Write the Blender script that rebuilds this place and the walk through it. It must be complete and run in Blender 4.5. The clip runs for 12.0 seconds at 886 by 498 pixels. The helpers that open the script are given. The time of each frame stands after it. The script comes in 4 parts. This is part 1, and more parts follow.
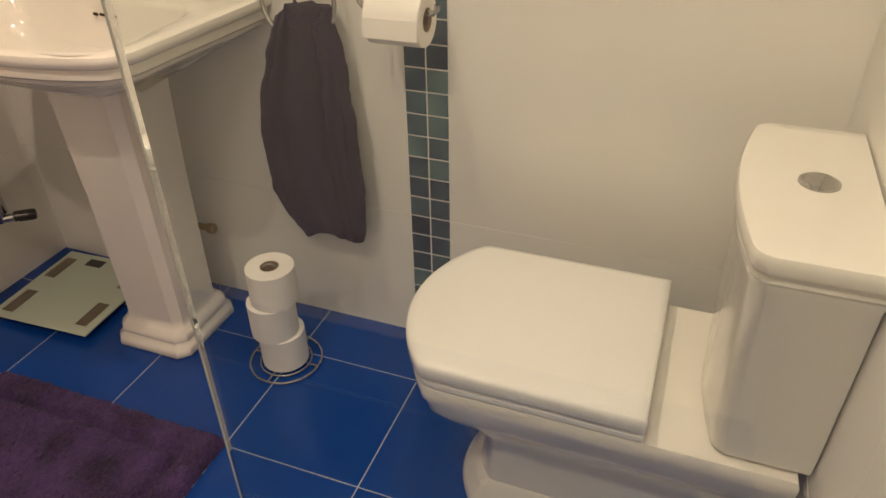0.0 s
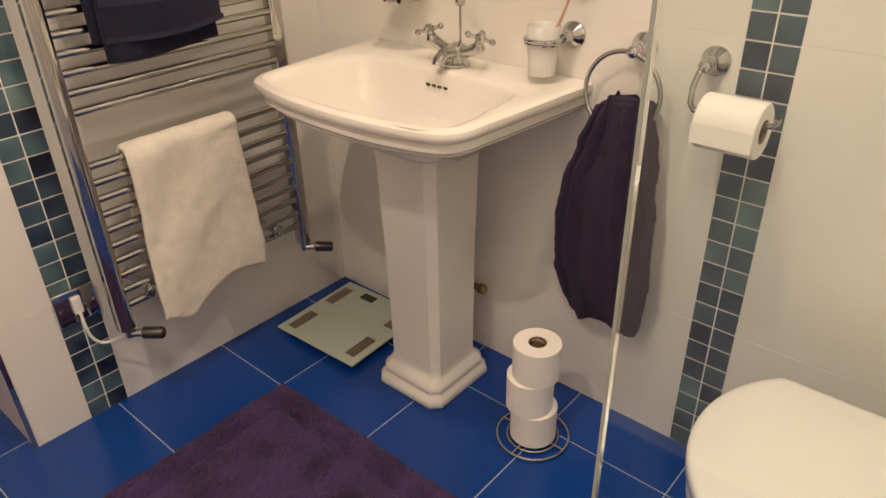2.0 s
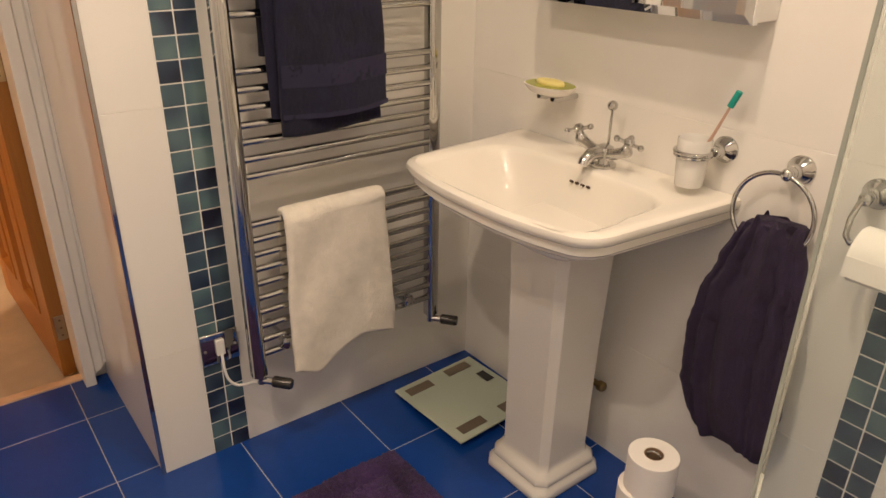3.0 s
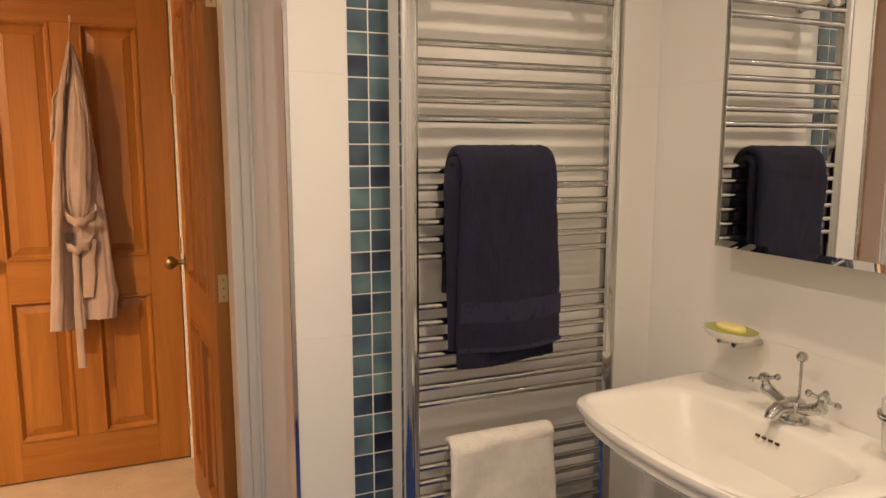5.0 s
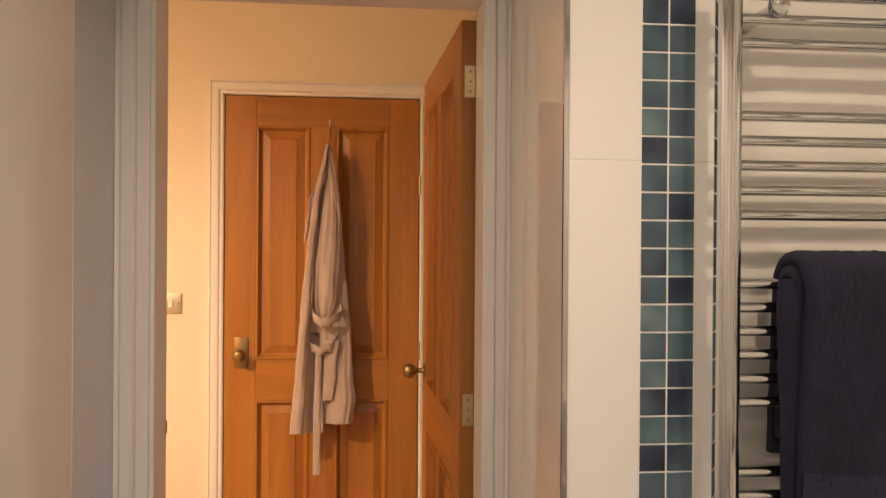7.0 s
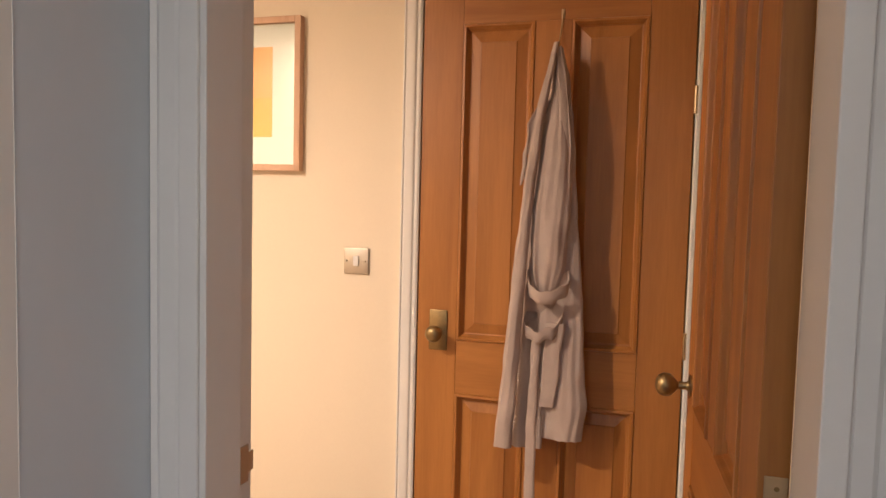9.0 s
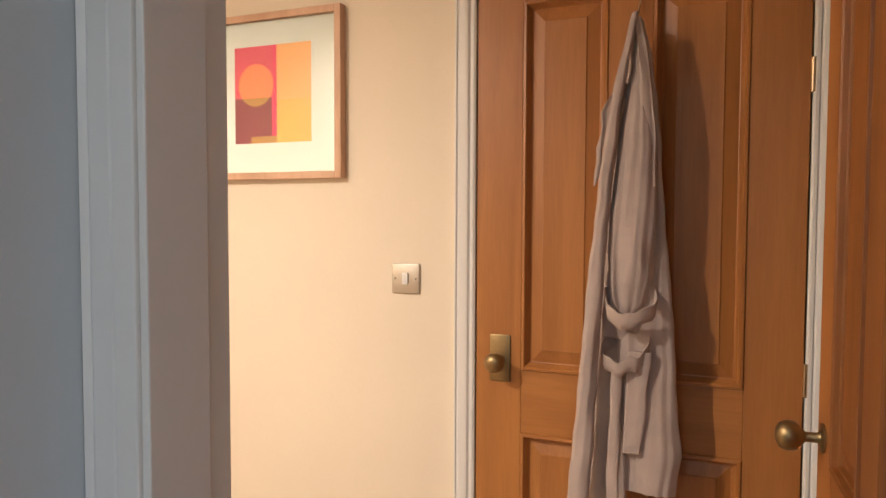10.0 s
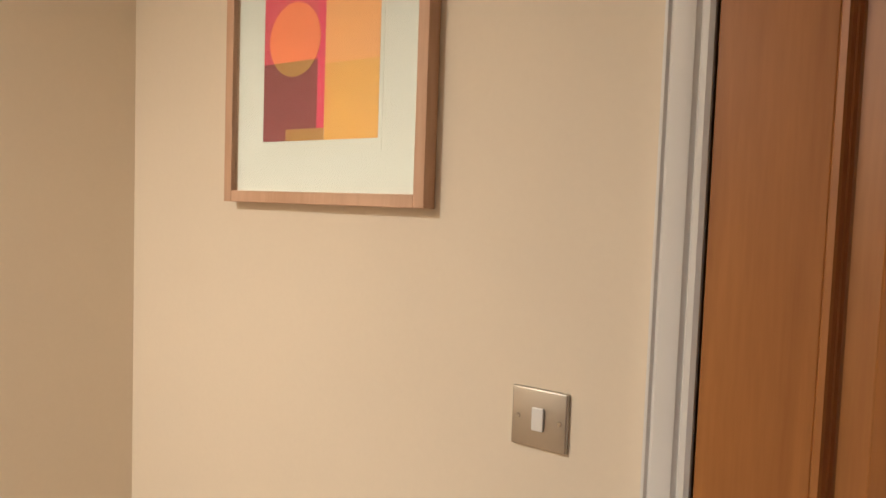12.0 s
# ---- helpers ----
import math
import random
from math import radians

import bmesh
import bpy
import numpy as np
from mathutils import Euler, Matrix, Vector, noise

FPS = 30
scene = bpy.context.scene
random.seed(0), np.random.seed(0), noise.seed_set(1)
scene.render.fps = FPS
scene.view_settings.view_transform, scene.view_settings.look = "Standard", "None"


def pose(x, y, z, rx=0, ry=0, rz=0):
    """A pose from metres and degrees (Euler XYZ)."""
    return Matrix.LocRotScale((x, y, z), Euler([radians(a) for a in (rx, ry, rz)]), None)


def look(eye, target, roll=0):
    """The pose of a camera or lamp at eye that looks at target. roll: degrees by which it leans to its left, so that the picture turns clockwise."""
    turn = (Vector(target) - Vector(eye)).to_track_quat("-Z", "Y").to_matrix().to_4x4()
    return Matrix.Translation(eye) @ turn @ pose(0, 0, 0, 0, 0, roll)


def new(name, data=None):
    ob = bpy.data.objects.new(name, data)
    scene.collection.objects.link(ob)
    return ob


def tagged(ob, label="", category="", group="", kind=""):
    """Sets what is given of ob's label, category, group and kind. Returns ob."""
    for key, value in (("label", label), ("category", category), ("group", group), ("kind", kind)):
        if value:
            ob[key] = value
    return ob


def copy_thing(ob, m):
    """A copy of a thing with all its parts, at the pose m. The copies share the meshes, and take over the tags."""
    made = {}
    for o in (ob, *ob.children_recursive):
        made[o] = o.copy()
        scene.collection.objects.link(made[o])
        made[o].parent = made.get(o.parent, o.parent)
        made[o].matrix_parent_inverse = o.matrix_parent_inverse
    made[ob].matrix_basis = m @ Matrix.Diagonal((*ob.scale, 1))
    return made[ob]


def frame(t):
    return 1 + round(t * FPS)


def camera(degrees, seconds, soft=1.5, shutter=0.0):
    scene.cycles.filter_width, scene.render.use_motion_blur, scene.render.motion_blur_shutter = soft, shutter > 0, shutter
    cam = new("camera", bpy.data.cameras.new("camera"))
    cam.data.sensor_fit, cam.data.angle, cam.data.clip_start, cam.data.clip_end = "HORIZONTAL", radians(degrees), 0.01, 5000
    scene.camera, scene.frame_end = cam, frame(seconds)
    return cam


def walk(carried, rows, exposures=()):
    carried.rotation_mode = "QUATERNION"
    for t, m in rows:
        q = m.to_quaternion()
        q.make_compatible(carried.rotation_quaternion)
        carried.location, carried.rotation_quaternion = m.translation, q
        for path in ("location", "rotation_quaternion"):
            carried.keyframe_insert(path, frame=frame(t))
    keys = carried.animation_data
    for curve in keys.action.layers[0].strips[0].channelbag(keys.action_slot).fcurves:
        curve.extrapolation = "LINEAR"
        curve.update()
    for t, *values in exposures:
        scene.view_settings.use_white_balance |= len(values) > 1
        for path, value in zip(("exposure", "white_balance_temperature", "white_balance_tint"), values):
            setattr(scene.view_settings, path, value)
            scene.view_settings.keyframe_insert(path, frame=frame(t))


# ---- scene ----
cam = camera(64.0, 12.0)
PATH = [
    (0, (0.645, 0.629, 1.165), (2.188, 1.222, 0.04), -1.1),
    (0.5, (0.631, 0.641, 1.172), (2.155, 1.279, 0.045), -1.2),
    (1, (0.615, 0.728, 1.193), (2.059, 1.498, 0.044), -1.0),
    (1.5, (0.614, 0.767, 1.199), (2.024, 1.71, 0.138), -1.1),
    (2, (0.623, 0.765, 1.226), (1.924, 1.912, 0.229), -1.3),
    (2.5, (0.615, 0.773, 1.266), (1.795, 2.122, 0.378), -0.6),
    (3, (0.605, 0.773, 1.289), (1.714, 2.211, 0.451), 0.9),
    (3.2, (0.609, 0.77, 1.298), (1.687, 2.247, 0.487), 0.4),
    (4.8, (0.619, 0.761, 1.346), (1.41, 2.571, 1.028), -0.2),
    (5, (0.609, 0.76, 1.35), (1.381, 2.583, 1.072), -0.0),
    (5.5, (0.592, 0.767, 1.375), (1.259, 2.65, 1.284), -0.3),
    (6, (0.58, 0.817, 1.369), (1.081, 2.753, 1.378), 0.1),
    (6.5, (0.582, 0.928, 1.359), (0.921, 2.899, 1.365), 0.1),
    (7, (0.585, 1.112, 1.361), (0.763, 3.104, 1.356), 0.4),
    (7.5, (0.629, 1.335, 1.342), (0.673, 3.334, 1.319), -0.6),
    (7.7, (0.643, 1.465, 1.317), (0.613, 3.464, 1.257), -0.6),
    (9.3, (0.652, 2.066, 1.321), (0.034, 3.964, 1.19), 1.0),
    (9.5, (0.641, 2.131, 1.294), (0.007, 4.025, 1.192), 0.5),
    (10, (0.607, 2.283, 1.303), (-0.165, 4.126, 1.208), 0.2),
    (10.5, (0.493, 2.444, 1.305), (-0.386, 4.239, 1.225), 1.0),
    (11, (0.399, 2.674, 1.318), (-0.489, 4.465, 1.243), 3.0),
    (11.5, (0.295, 2.918, 1.359), (-0.637, 4.686, 1.275), 1.6),
    (12, (0.193, 3.211, 1.414), (-0.975, 4.83, 1.295), 2.0),
]
walk(cam, [(t, look(eye, target, roll)) for t, eye, target, roll in PATH], [(0, 0.18, 6600, 9), (1.0, 0.22, 6500, 9), (2.0, 0.37, 6500, 10), (3.0, 0.33, 6600, 10), (5.0, 0.12, 6500, 10), (7.7, 0.12, 6300, 10), (9.3, -0.04, 4750, 2), (10.5, -0.18, 4550, -3), (12, -0.60, 4350, -6)])


# ---------------------------------------------------------------- world and lights
world = bpy.data.worlds.new("world")
world.use_nodes = True
scene.world = world
world.node_tree.nodes["Background"].inputs[0].default_value = (0.9, 0.85, 0.8, 1)
world.node_tree.nodes["Background"].inputs[1].default_value = 0.02

CEIL = 2.38
WARM, PALE = (1.0, 0.765, 0.54), (1.0, 0.81, 0.665)
DOWNLIGHTS = [(1.40, 0.87, 0.76, PALE), (0.29, 0.72, 0.62, PALE), (1.22, 1.42, 1.24, WARM), (0.31, 1.36, 1.50, PALE)]
BATH_POWER = 5.9
for dx, dy, share, tone in DOWNLIGHTS:
    lamp = bpy.data.lights.new("downlight_lamp", "SPOT")
    lamp.energy, lamp.color, lamp.shadow_soft_size = BATH_POWER * 4 * share, tone, 0.02
    lamp.spot_size, lamp.spot_blend = radians(166), 0.85
    new("downlight_lamp", lamp).matrix_world = pose(dx, dy, CEIL - 0.012)
HALL_POWER, HALL_COLOUR = 236.0, (1.0, 0.67, 0.43)
lamp = bpy.data.lights.new("hall_lamp", "SPOT")
lamp.energy, lamp.color, lamp.shadow_soft_size = HALL_POWER, HALL_COLOUR, 0.03
lamp.spot_size, lamp.spot_blend = radians(178), 0.9
new("hall_lamp", lamp).matrix_world = pose(-1.01, 2.36, 2.25)

# ---------------------------------------------------------------- materials


def material(name, base, rough=0.5, metal=0.0, vary=0.06, scale=6.0, fine=90.0, bump=0.05, depth=0.002, coat=0.0, random_tint=0.0, sheen=0.0, stretch=None):
    """Principled surface with stains at two scales and fine relief."""
    mat = bpy.data.materials.new(name)
    mat.use_nodes = True
    nodes, links = mat.node_tree.nodes, mat.node_tree.links
    bsdf = nodes["Principled BSDF"]
    bsdf.inputs["Roughness"].default_value = rough
    bsdf.inputs["Metallic"].default_value = metal
    bsdf.inputs["Coat Weight"].default_value = coat
    bsdf.inputs["Coat Roughness"].default_value = 0.06
    bsdf.inputs["Sheen Weight"].default_value = sheen
    coord = nodes.new("ShaderNodeTexCoord")
    source = coord.outputs["Object"]
    if stretch:
        mapping = nodes.new("ShaderNodeMapping")
        mapping.inputs["Scale"].default_value = stretch
        links.new(source, mapping.inputs["Vector"])
        source = mapping.outputs["Vector"]
    large, small = nodes.new("ShaderNodeTexNoise"), nodes.new("ShaderNodeTexNoise")
    large.inputs["Scale"].default_value, small.inputs["Scale"].default_value = scale, fine
    large.inputs["Detail"].default_value = 4
    small.inputs["Detail"].default_value = 3
    links.new(source, large.inputs["Vector"])
    links.new(source, small.inputs["Vector"])
    mix = nodes.new("ShaderNodeMath")
    mix.operation = "MULTIPLY_ADD"
    mix.inputs[1].default_value = 0.4
    links.new(small.outputs["Fac"], mix.inputs[0])
    links.new(large.outputs["Fac"], mix.inputs[2])
    ramp = nodes.new("ShaderNodeMapRange")
    ramp.inputs["From Min"].default_value, ramp.inputs["From Max"].default_value = 0.35, 1.05
    ramp.inputs["To Min"].default_value, ramp.inputs["To Max"].default_value = 1 - vary, 1 + vary
    links.new(mix.outputs[0], ramp.inputs["Value"])
    value = ramp.outputs["Result"]
    if random_tint:
        info = nodes.new("ShaderNodeObjectInfo")
        spread = nodes.new("ShaderNodeMapRange")
        spread.inputs["To Min"].default_value, spread.inputs["To Max"].default_value = 1 - random_tint, 1 + random_tint
        links.new(info.outputs["Random"], spread.inputs["Value"])
        times = nodes.new("ShaderNodeMath")
        times.operation = "MULTIPLY"
        links.new(value, times.inputs[0])
        links.new(spread.outputs["Result"], times.inputs[1])
        value = times.outputs[0]
    colour = nodes.new("ShaderNodeVectorMath")
    colour.operation = "SCALE"
    colour.inputs[0].default_value = base
    links.new(value, colour.inputs["Scale"])
    links.new(colour.outputs["Vector"], bsdf.inputs["Base Color"])
    if bump:
        relief = nodes.new("ShaderNodeBump")
        relief.inputs["Strength"].default_value, relief.inputs["Distance"].default_value = bump, depth
        links.new(small.outputs["Fac"], relief.inputs["Height"])
        links.new(relief.outputs["Normal"], bsdf.inputs["Normal"])
    wear = nodes.new("ShaderNodeMapRange")
    wear.inputs["To Min"].default_value, wear.inputs["To Max"].default_value = max(rough - 0.06, 0.02), rough + 0.06
    links.new(large.outputs["Fac"], wear.inputs["Value"])
    links.new(wear.outputs["Result"], bsdf.inputs["Roughness"])
    return mat


def wood_material(name, dark, light, rough=0.42, along="z", random_tint=0.08):
    mat = bpy.data.materials.new(name)
    mat.use_nodes = True
    nodes, links = mat.node_tree.nodes, mat.node_tree.links
    bsdf = nodes["Principled BSDF"]
    coord = nodes.new("ShaderNodeTexCoord")
    mapping = nodes.new("ShaderNodeMapping")
    mapping.inputs["Scale"].default_value = {"z": (1, 1, 0.07), "x": (0.07, 1, 1)}[along]
    links.new(coord.outputs["Object"], mapping.inputs["Vector"])
    grain, fibre = nodes.new("ShaderNodeTexNoise"), nodes.new("ShaderNodeTexNoise")
    grain.inputs["Scale"].default_value, grain.inputs["Detail"].default_value, grain.inputs["Distortion"].default_value = 14, 5, 0.8
    fibre.inputs["Scale"].default_value, fibre.inputs["Detail"].default_value = 160, 3
    links.new(mapping.outputs["Vector"], grain.inputs["Vector"])
    links.new(mapping.outputs["Vector"], fibre.inputs["Vector"])
    total = nodes.new("ShaderNodeMath")
    total.operation = "MULTIPLY_ADD"
    total.inputs[1].default_value = 0.35
    links.new(fibre.outputs["Fac"], total.inputs[0])
    links.new(grain.outputs["Fac"], total.inputs[2])
    info = nodes.new("ShaderNodeObjectInfo")
    shift = nodes.new("ShaderNodeMath")
    shift.operation = "MULTIPLY_ADD"
    shift.inputs[1].default_value = random_tint * 2
    links.new(info.outputs["Random"], shift.inputs[0])
    links.new(total.outputs[0], shift.inputs[2])
    ramp = nodes.new("ShaderNodeValToRGB")
    ramp.color_ramp.elements[0].position, ramp.color_ramp.elements[0].color = 0.45, (*dark, 1)
    ramp.color_ramp.elements[1].position, ramp.color_ramp.elements[1].color = 0.95, (*light, 1)
    links.new(shift.outputs[0], ramp.inputs["Fac"])
    links.new(ramp.outputs["Color"], bsdf.inputs["Base Color"])
    bsdf.inputs["Roughness"].default_value = rough
    relief = nodes.new("ShaderNodeBump")
    relief.inputs["Strength"].default_value, relief.inputs["Distance"].default_value = 0.12, 0.001
    links.new(fibre.outputs["Fac"], relief.inputs["Height"])
    links.new(relief.outputs["Normal"], bsdf.inputs["Normal"])
    return mat


def mosaic_material(name):
    """Glazed glass squares in blue-greens, clouded within each one."""
    mat = bpy.data.materials.new(name)
    mat.use_nodes = True
    nodes, links = mat.node_tree.nodes, mat.node_tree.links
    bsdf = nodes["Principled BSDF"]
    info, coord = nodes.new("ShaderNodeObjectInfo"), nodes.new("ShaderNodeTexCoord")
    clouds = nodes.new("ShaderNodeTexNoise")
    clouds.noise_dimensions = "4D"
    clouds.inputs["Scale"].default_value = 14
    clouds.inputs["Detail"].default_value = 0
    links.new(coord.outputs["Object"], clouds.inputs["Vector"])
    spread = nodes.new("ShaderNodeMath")
    spread.operation = "MULTIPLY"
    spread.inputs[1].default_value = 40
    links.new(info.outputs["Random"], spread.inputs[0])
    links.new(spread.outputs[0], clouds.inputs["W"])
    total = nodes.new("ShaderNodeMath")
    total.operation = "MULTIPLY_ADD"
    total.inputs[1].default_value = 0.62
    links.new(info.outputs["Random"], total.inputs[0])
    lower = nodes.new("ShaderNodeMath")
    lower.operation = "MULTIPLY_ADD"
    lower.inputs[1].default_value, lower.inputs[2].default_value = 1.0, -0.30
    links.new(clouds.outputs["Fac"], lower.inputs[0])
    links.new(lower.outputs[0], total.inputs[2])
    ramp = nodes.new("ShaderNodeValToRGB")
    for place, colour in ((0.0, (0.012, 0.014, 0.031)), (0.25, (0.034, 0.052, 0.086)), (0.5, (0.064, 0.106, 0.135)), (0.75, (0.094, 0.158, 0.180)), (1.0, (0.16, 0.245, 0.24))):
        element = ramp.color_ramp.elements.new(place) if 0 < place < 1 else ramp.color_ramp.elements[-1 if place else 0]
        element.color = (*colour, 1)
    links.new(total.outputs[0], ramp.inputs["Fac"])
    links.new(ramp.outputs["Color"], bsdf.inputs["Base Color"])
    bsdf.inputs["Roughness"].default_value = 0.13
    return mat


def glass_material(name, tint):
    mat = bpy.data.materials.new(name)
    mat.use_nodes = True
    bsdf = mat.node_tree.nodes["Principled BSDF"]
    bsdf.inputs["Base Color"].default_value = (*tint, 1)
    bsdf.inputs["Transmission Weight"].default_value = 1
    bsdf.inputs["Roughness"].default_value = 0.0
    bsdf.inputs["IOR"].default_value = 1.5
    return mat


TILE_WHITE = material("white_wall_tile", (0.80, 0.77, 0.71), 0.05, vary=0.025, scale=1.6, fine=14, bump=0.02, depth=0.002, random_tint=0.015)
TILE_BLUE = material("blue_floor_tile", (0.004, 0.046, 0.25), 0.22, vary=0.10, scale=5, fine=40, bump=0.06, depth=0.002, random_tint=0.07)
GROUT_FLOOR = material("floor_grout", (0.34, 0.37, 0.43), 0.85, vary=0.2, scale=9, bump=0.3)
GROUT_WHITE = material("wall_grout", (0.80, 0.77, 0.71), 0.7, vary=0.06, bump=0.2)
MOSAIC = mosaic_material("blue_green_mosaic")
PAINT_WHITE = material("white_gloss_paint", (0.78, 0.75, 0.70), 0.35, vary=0.03, scale=3, fine=40, bump=0.08)
PAINT_CEILING = material("ceiling_paint", (0.82, 0.81, 0.78), 0.85, vary=0.02, bump=0.1)
PAINT_GREY = material("pale_blue_grey_paint", (0.62, 0.65, 0.68), 0.4, vary=0.03, scale=2, fine=30, bump=0.06)
PAINT_CREAM = material("cream_wall_paint", (0.80, 0.70, 0.54), 0.7, vary=0.03, scale=2.2, fine=110, bump=0.12, depth=0.001)
CARPET = material("beige_carpet", (0.60, 0.48, 0.34), 0.95, vary=0.14, scale=10, fine=420, bump=0.9, depth=0.006)
PINE = wood_material("stained_pine", (0.275, 0.102, 0.016), (0.42, 0.176, 0.032))
PINE_RAIL = wood_material("stained_pine_rail", (0.275, 0.102, 0.016), (0.42, 0.176, 0.032), along="x")
OAK = wood_material("pale_oak", (0.50, 0.30, 0.17), (0.66, 0.44, 0.28), 0.5)
CHROME = material("chrome", (0.55, 0.545, 0.53), 0.06, metal=1.0, vary=0.03, bump=0.0)
BRUSHED = material("brushed_steel", (0.55, 0.51, 0.44), 0.46, metal=1.0, vary=0.05, bump=0.04)
BRASS = material("aged_brass", (0.30, 0.215, 0.095), 0.42, metal=1.0, vary=0.2, scale=20, bump=0.08)
BRASS_BRIGHT = material("bright_brass", (0.60, 0.46, 0.26), 0.34, metal=1.0, vary=0.1, scale=20, bump=0.02)
GLASS = glass_material("clear_glass", (0.93, 0.975, 0.95))
SCREEN_GLASS = glass_material("screen_glass", (0.86, 0.915, 0.885))

# ---------------------------------------------------------------- building helpers


def mesh_of(name, bm, mat, smooth=None):
    bmesh.ops.recalc_face_normals(bm, faces=bm.faces)
    data = bpy.data.meshes.new(name)
    bm.to_mesh(data)
    bm.free()
    data.materials.append(mat)
    if smooth is not None:
        data.polygons.foreach_set("use_smooth", [True] * len(data.polygons))
        data.set_sharp_from_angle(angle=radians(smooth))
    return data


def thing(name, base, label, category, group="", kind=""):
    """An Empty at the base of a thing, which parents its parts."""
    ob = new(name)
    ob.empty_display_size = 0.05
    ob.matrix_world = Matrix.Translation(base)
    return tagged(ob, label, category, group, kind)


def part(name, bm, mat, parent, label="", smooth=None):
    """One mesh, given in world coordinates, under a thing or a part."""
    ob = new(name, mesh_of(name, bm, mat, smooth))
    ob.parent = parent
    ob.matrix_parent_inverse = Matrix.Translation(parent.location).inverted()
    return tagged(ob, label)


def single(name, bm, mat, label, category, kind="", smooth=None, group=""):
    """A thing that is one mesh."""
    return tagged(new(name, mesh_of(name, bm, mat, smooth)), label, category, group, kind)


def box(x0, x1, y0, y1, z0, z1, bevel=0.0, segments=2, bm=None):
    made = bmesh.new()
    bmesh.ops.create_cube(made, size=1)
    for v in made.verts:
        v.co = ((x0 + x1) / 2 + v.co.x * (x1 - x0), (y0 + y1) / 2 + v.co.y * (y1 - y0), (z0 + z1) / 2 + v.co.z * (z1 - z0))
    if bevel:
        bmesh.ops.bevel(made, geom=made.edges[:], offset=bevel, segments=segments, profile=0.5, affect="EDGES")
    if bm is None:
        return made
    return join(bm, made)


def join(bm, other):
    data = bpy.data.meshes.new("joined")
    other.to_mesh(data)
    other.free()
    bm.from_mesh(data)
    bpy.data.meshes.remove(data)
    return bm


def loft(rings, bm=None, close=True, caps=True):
    """Skin over rings of equally many points."""
    bm = bm or bmesh.new()
    rows = [[bm.verts.new(p) for p in ring] for ring in rings]
    n = len(rows[0])
    for a, b in zip(rows, rows[1:]):
        for i in range(n if close else n - 1):
            bm.faces.new((a[i], a[(i + 1) % n], b[(i + 1) % n], b[i]))
    if caps and close:
        bm.faces.new(rows[0][::-1])
        bm.faces.new(rows[-1])
    return bm


def tube(points, radius, sides=12, bm=None, caps=True):
    """A round bar along points; radius may be one number or one for each point."""
    points = [Vector(p) for p in points]
    radii = radius if isinstance(radius, (list, tuple)) else [radius] * len(points)
    rings, side = [], None
    for i, p in enumerate(points):
        way = (points[min(i + 1, len(points) - 1)] - points[max(i - 1, 0)]).normalized()
        if side is None:
            side = way.orthogonal().normalized()
        side = (side - way * side.dot(way)).normalized()
        up = way.cross(side)
        rings.append([p + (side * math.cos(a) + up * math.sin(a)) * radii[i] for a in (math.tau * k / sides for k in range(sides))])
    return loft(rings, bm, caps=caps)


def lathe(centre, axis, profile, sides=24, bm=None, caps=True):
    """Turned shape: profile of (distance along the axis, radius)."""
    axis, centre = Vector(axis).normalized(), Vector(centre)
    side = axis.orthogonal().normalized()
    up = axis.cross(side)
    rings = [[centre + axis * h + (side * math.cos(a) + up * math.sin(a)) * max(r, 1e-4) for a in (math.tau * k / sides for k in range(sides))] for h, r in profile]
    return loft(rings, bm, caps=caps)


def ball(centre, radius, bm=None, sides=14):
    steps = [math.pi * k / 9 for k in range(10)]
    return lathe(centre, (0, 0, 1), [(-radius * math.cos(a), radius * math.sin(a)) for a in steps], sides, bm)


def arc(centre, radius, start, end, u, v, n=24):
    centre, u, v = Vector(centre), Vector(u), Vector(v)
    return [centre + u * radius * math.cos(a) + v * radius * math.sin(a) for a in (start + (end - start) * k / n for k in range(n + 1))]


def piece(name, data, place, parent):
    """One of many alike pieces, on a shared mesh."""
    ob = new(name, data)
    ob.parent = parent
    ob.location = place
    return ob


# ---------------------------------------------------------------- the room's measures
EAST, NORTH, SOUTH, WEST = 1.888, 2.308, 0.388, -0.030
PIER, DOORWALL, HALLSIDE = 0.902, 2.86, 2.955
JAMB_L, JAMB_R, HEAD = 0.051, 0.834, 1.980
HALLWALL, HALL_W, HALL_E, HALL_S, HALLFLOOR = 4.085, -1.285, 1.06, -0.6, -0.06
TOP = CEIL + 0.1

# structure: each wall is a solid with its own thickness
floor = single("floor", box(WEST - 0.1, EAST + 0.1, SOUTH - 0.1, 2.87, -0.16, -0.0012), GROUT_FLOOR, "grey grout bed under glossy blue floor tiles", "floor", "structure")
wall_east = single("wall_east", box(EAST + 0.001, EAST + 0.12, SOUTH - 0.1, NORTH + 0.0008, -0.1, TOP), GROUT_WHITE, "white tiled bathroom wall with a blue-green mosaic strip", "wall", "structure")
wall_north = single("wall_north", box(PIER + 0.001, EAST + 0.12, NORTH + 0.001, HALLSIDE, -0.1, TOP), GROUT_WHITE, "white tiled boxed-out wall behind the towel radiator", "wall", "structure")
wall_south = single("wall_south", box(WEST - 0.1, EAST + 0.002, SOUTH - 0.1, SOUTH - 0.001, -0.1, TOP), GROUT_WHITE, "white tiled wall behind the toilet cistern", "wall", "structure")
wall_west = single("wall_west", box(WEST - 0.12, WEST - 0.001, SOUTH - 0.002, HALLSIDE, -0.1, TOP), PAINT_GREY, "pale blue-grey painted wall beside the bathroom doorway", "wall", "structure")
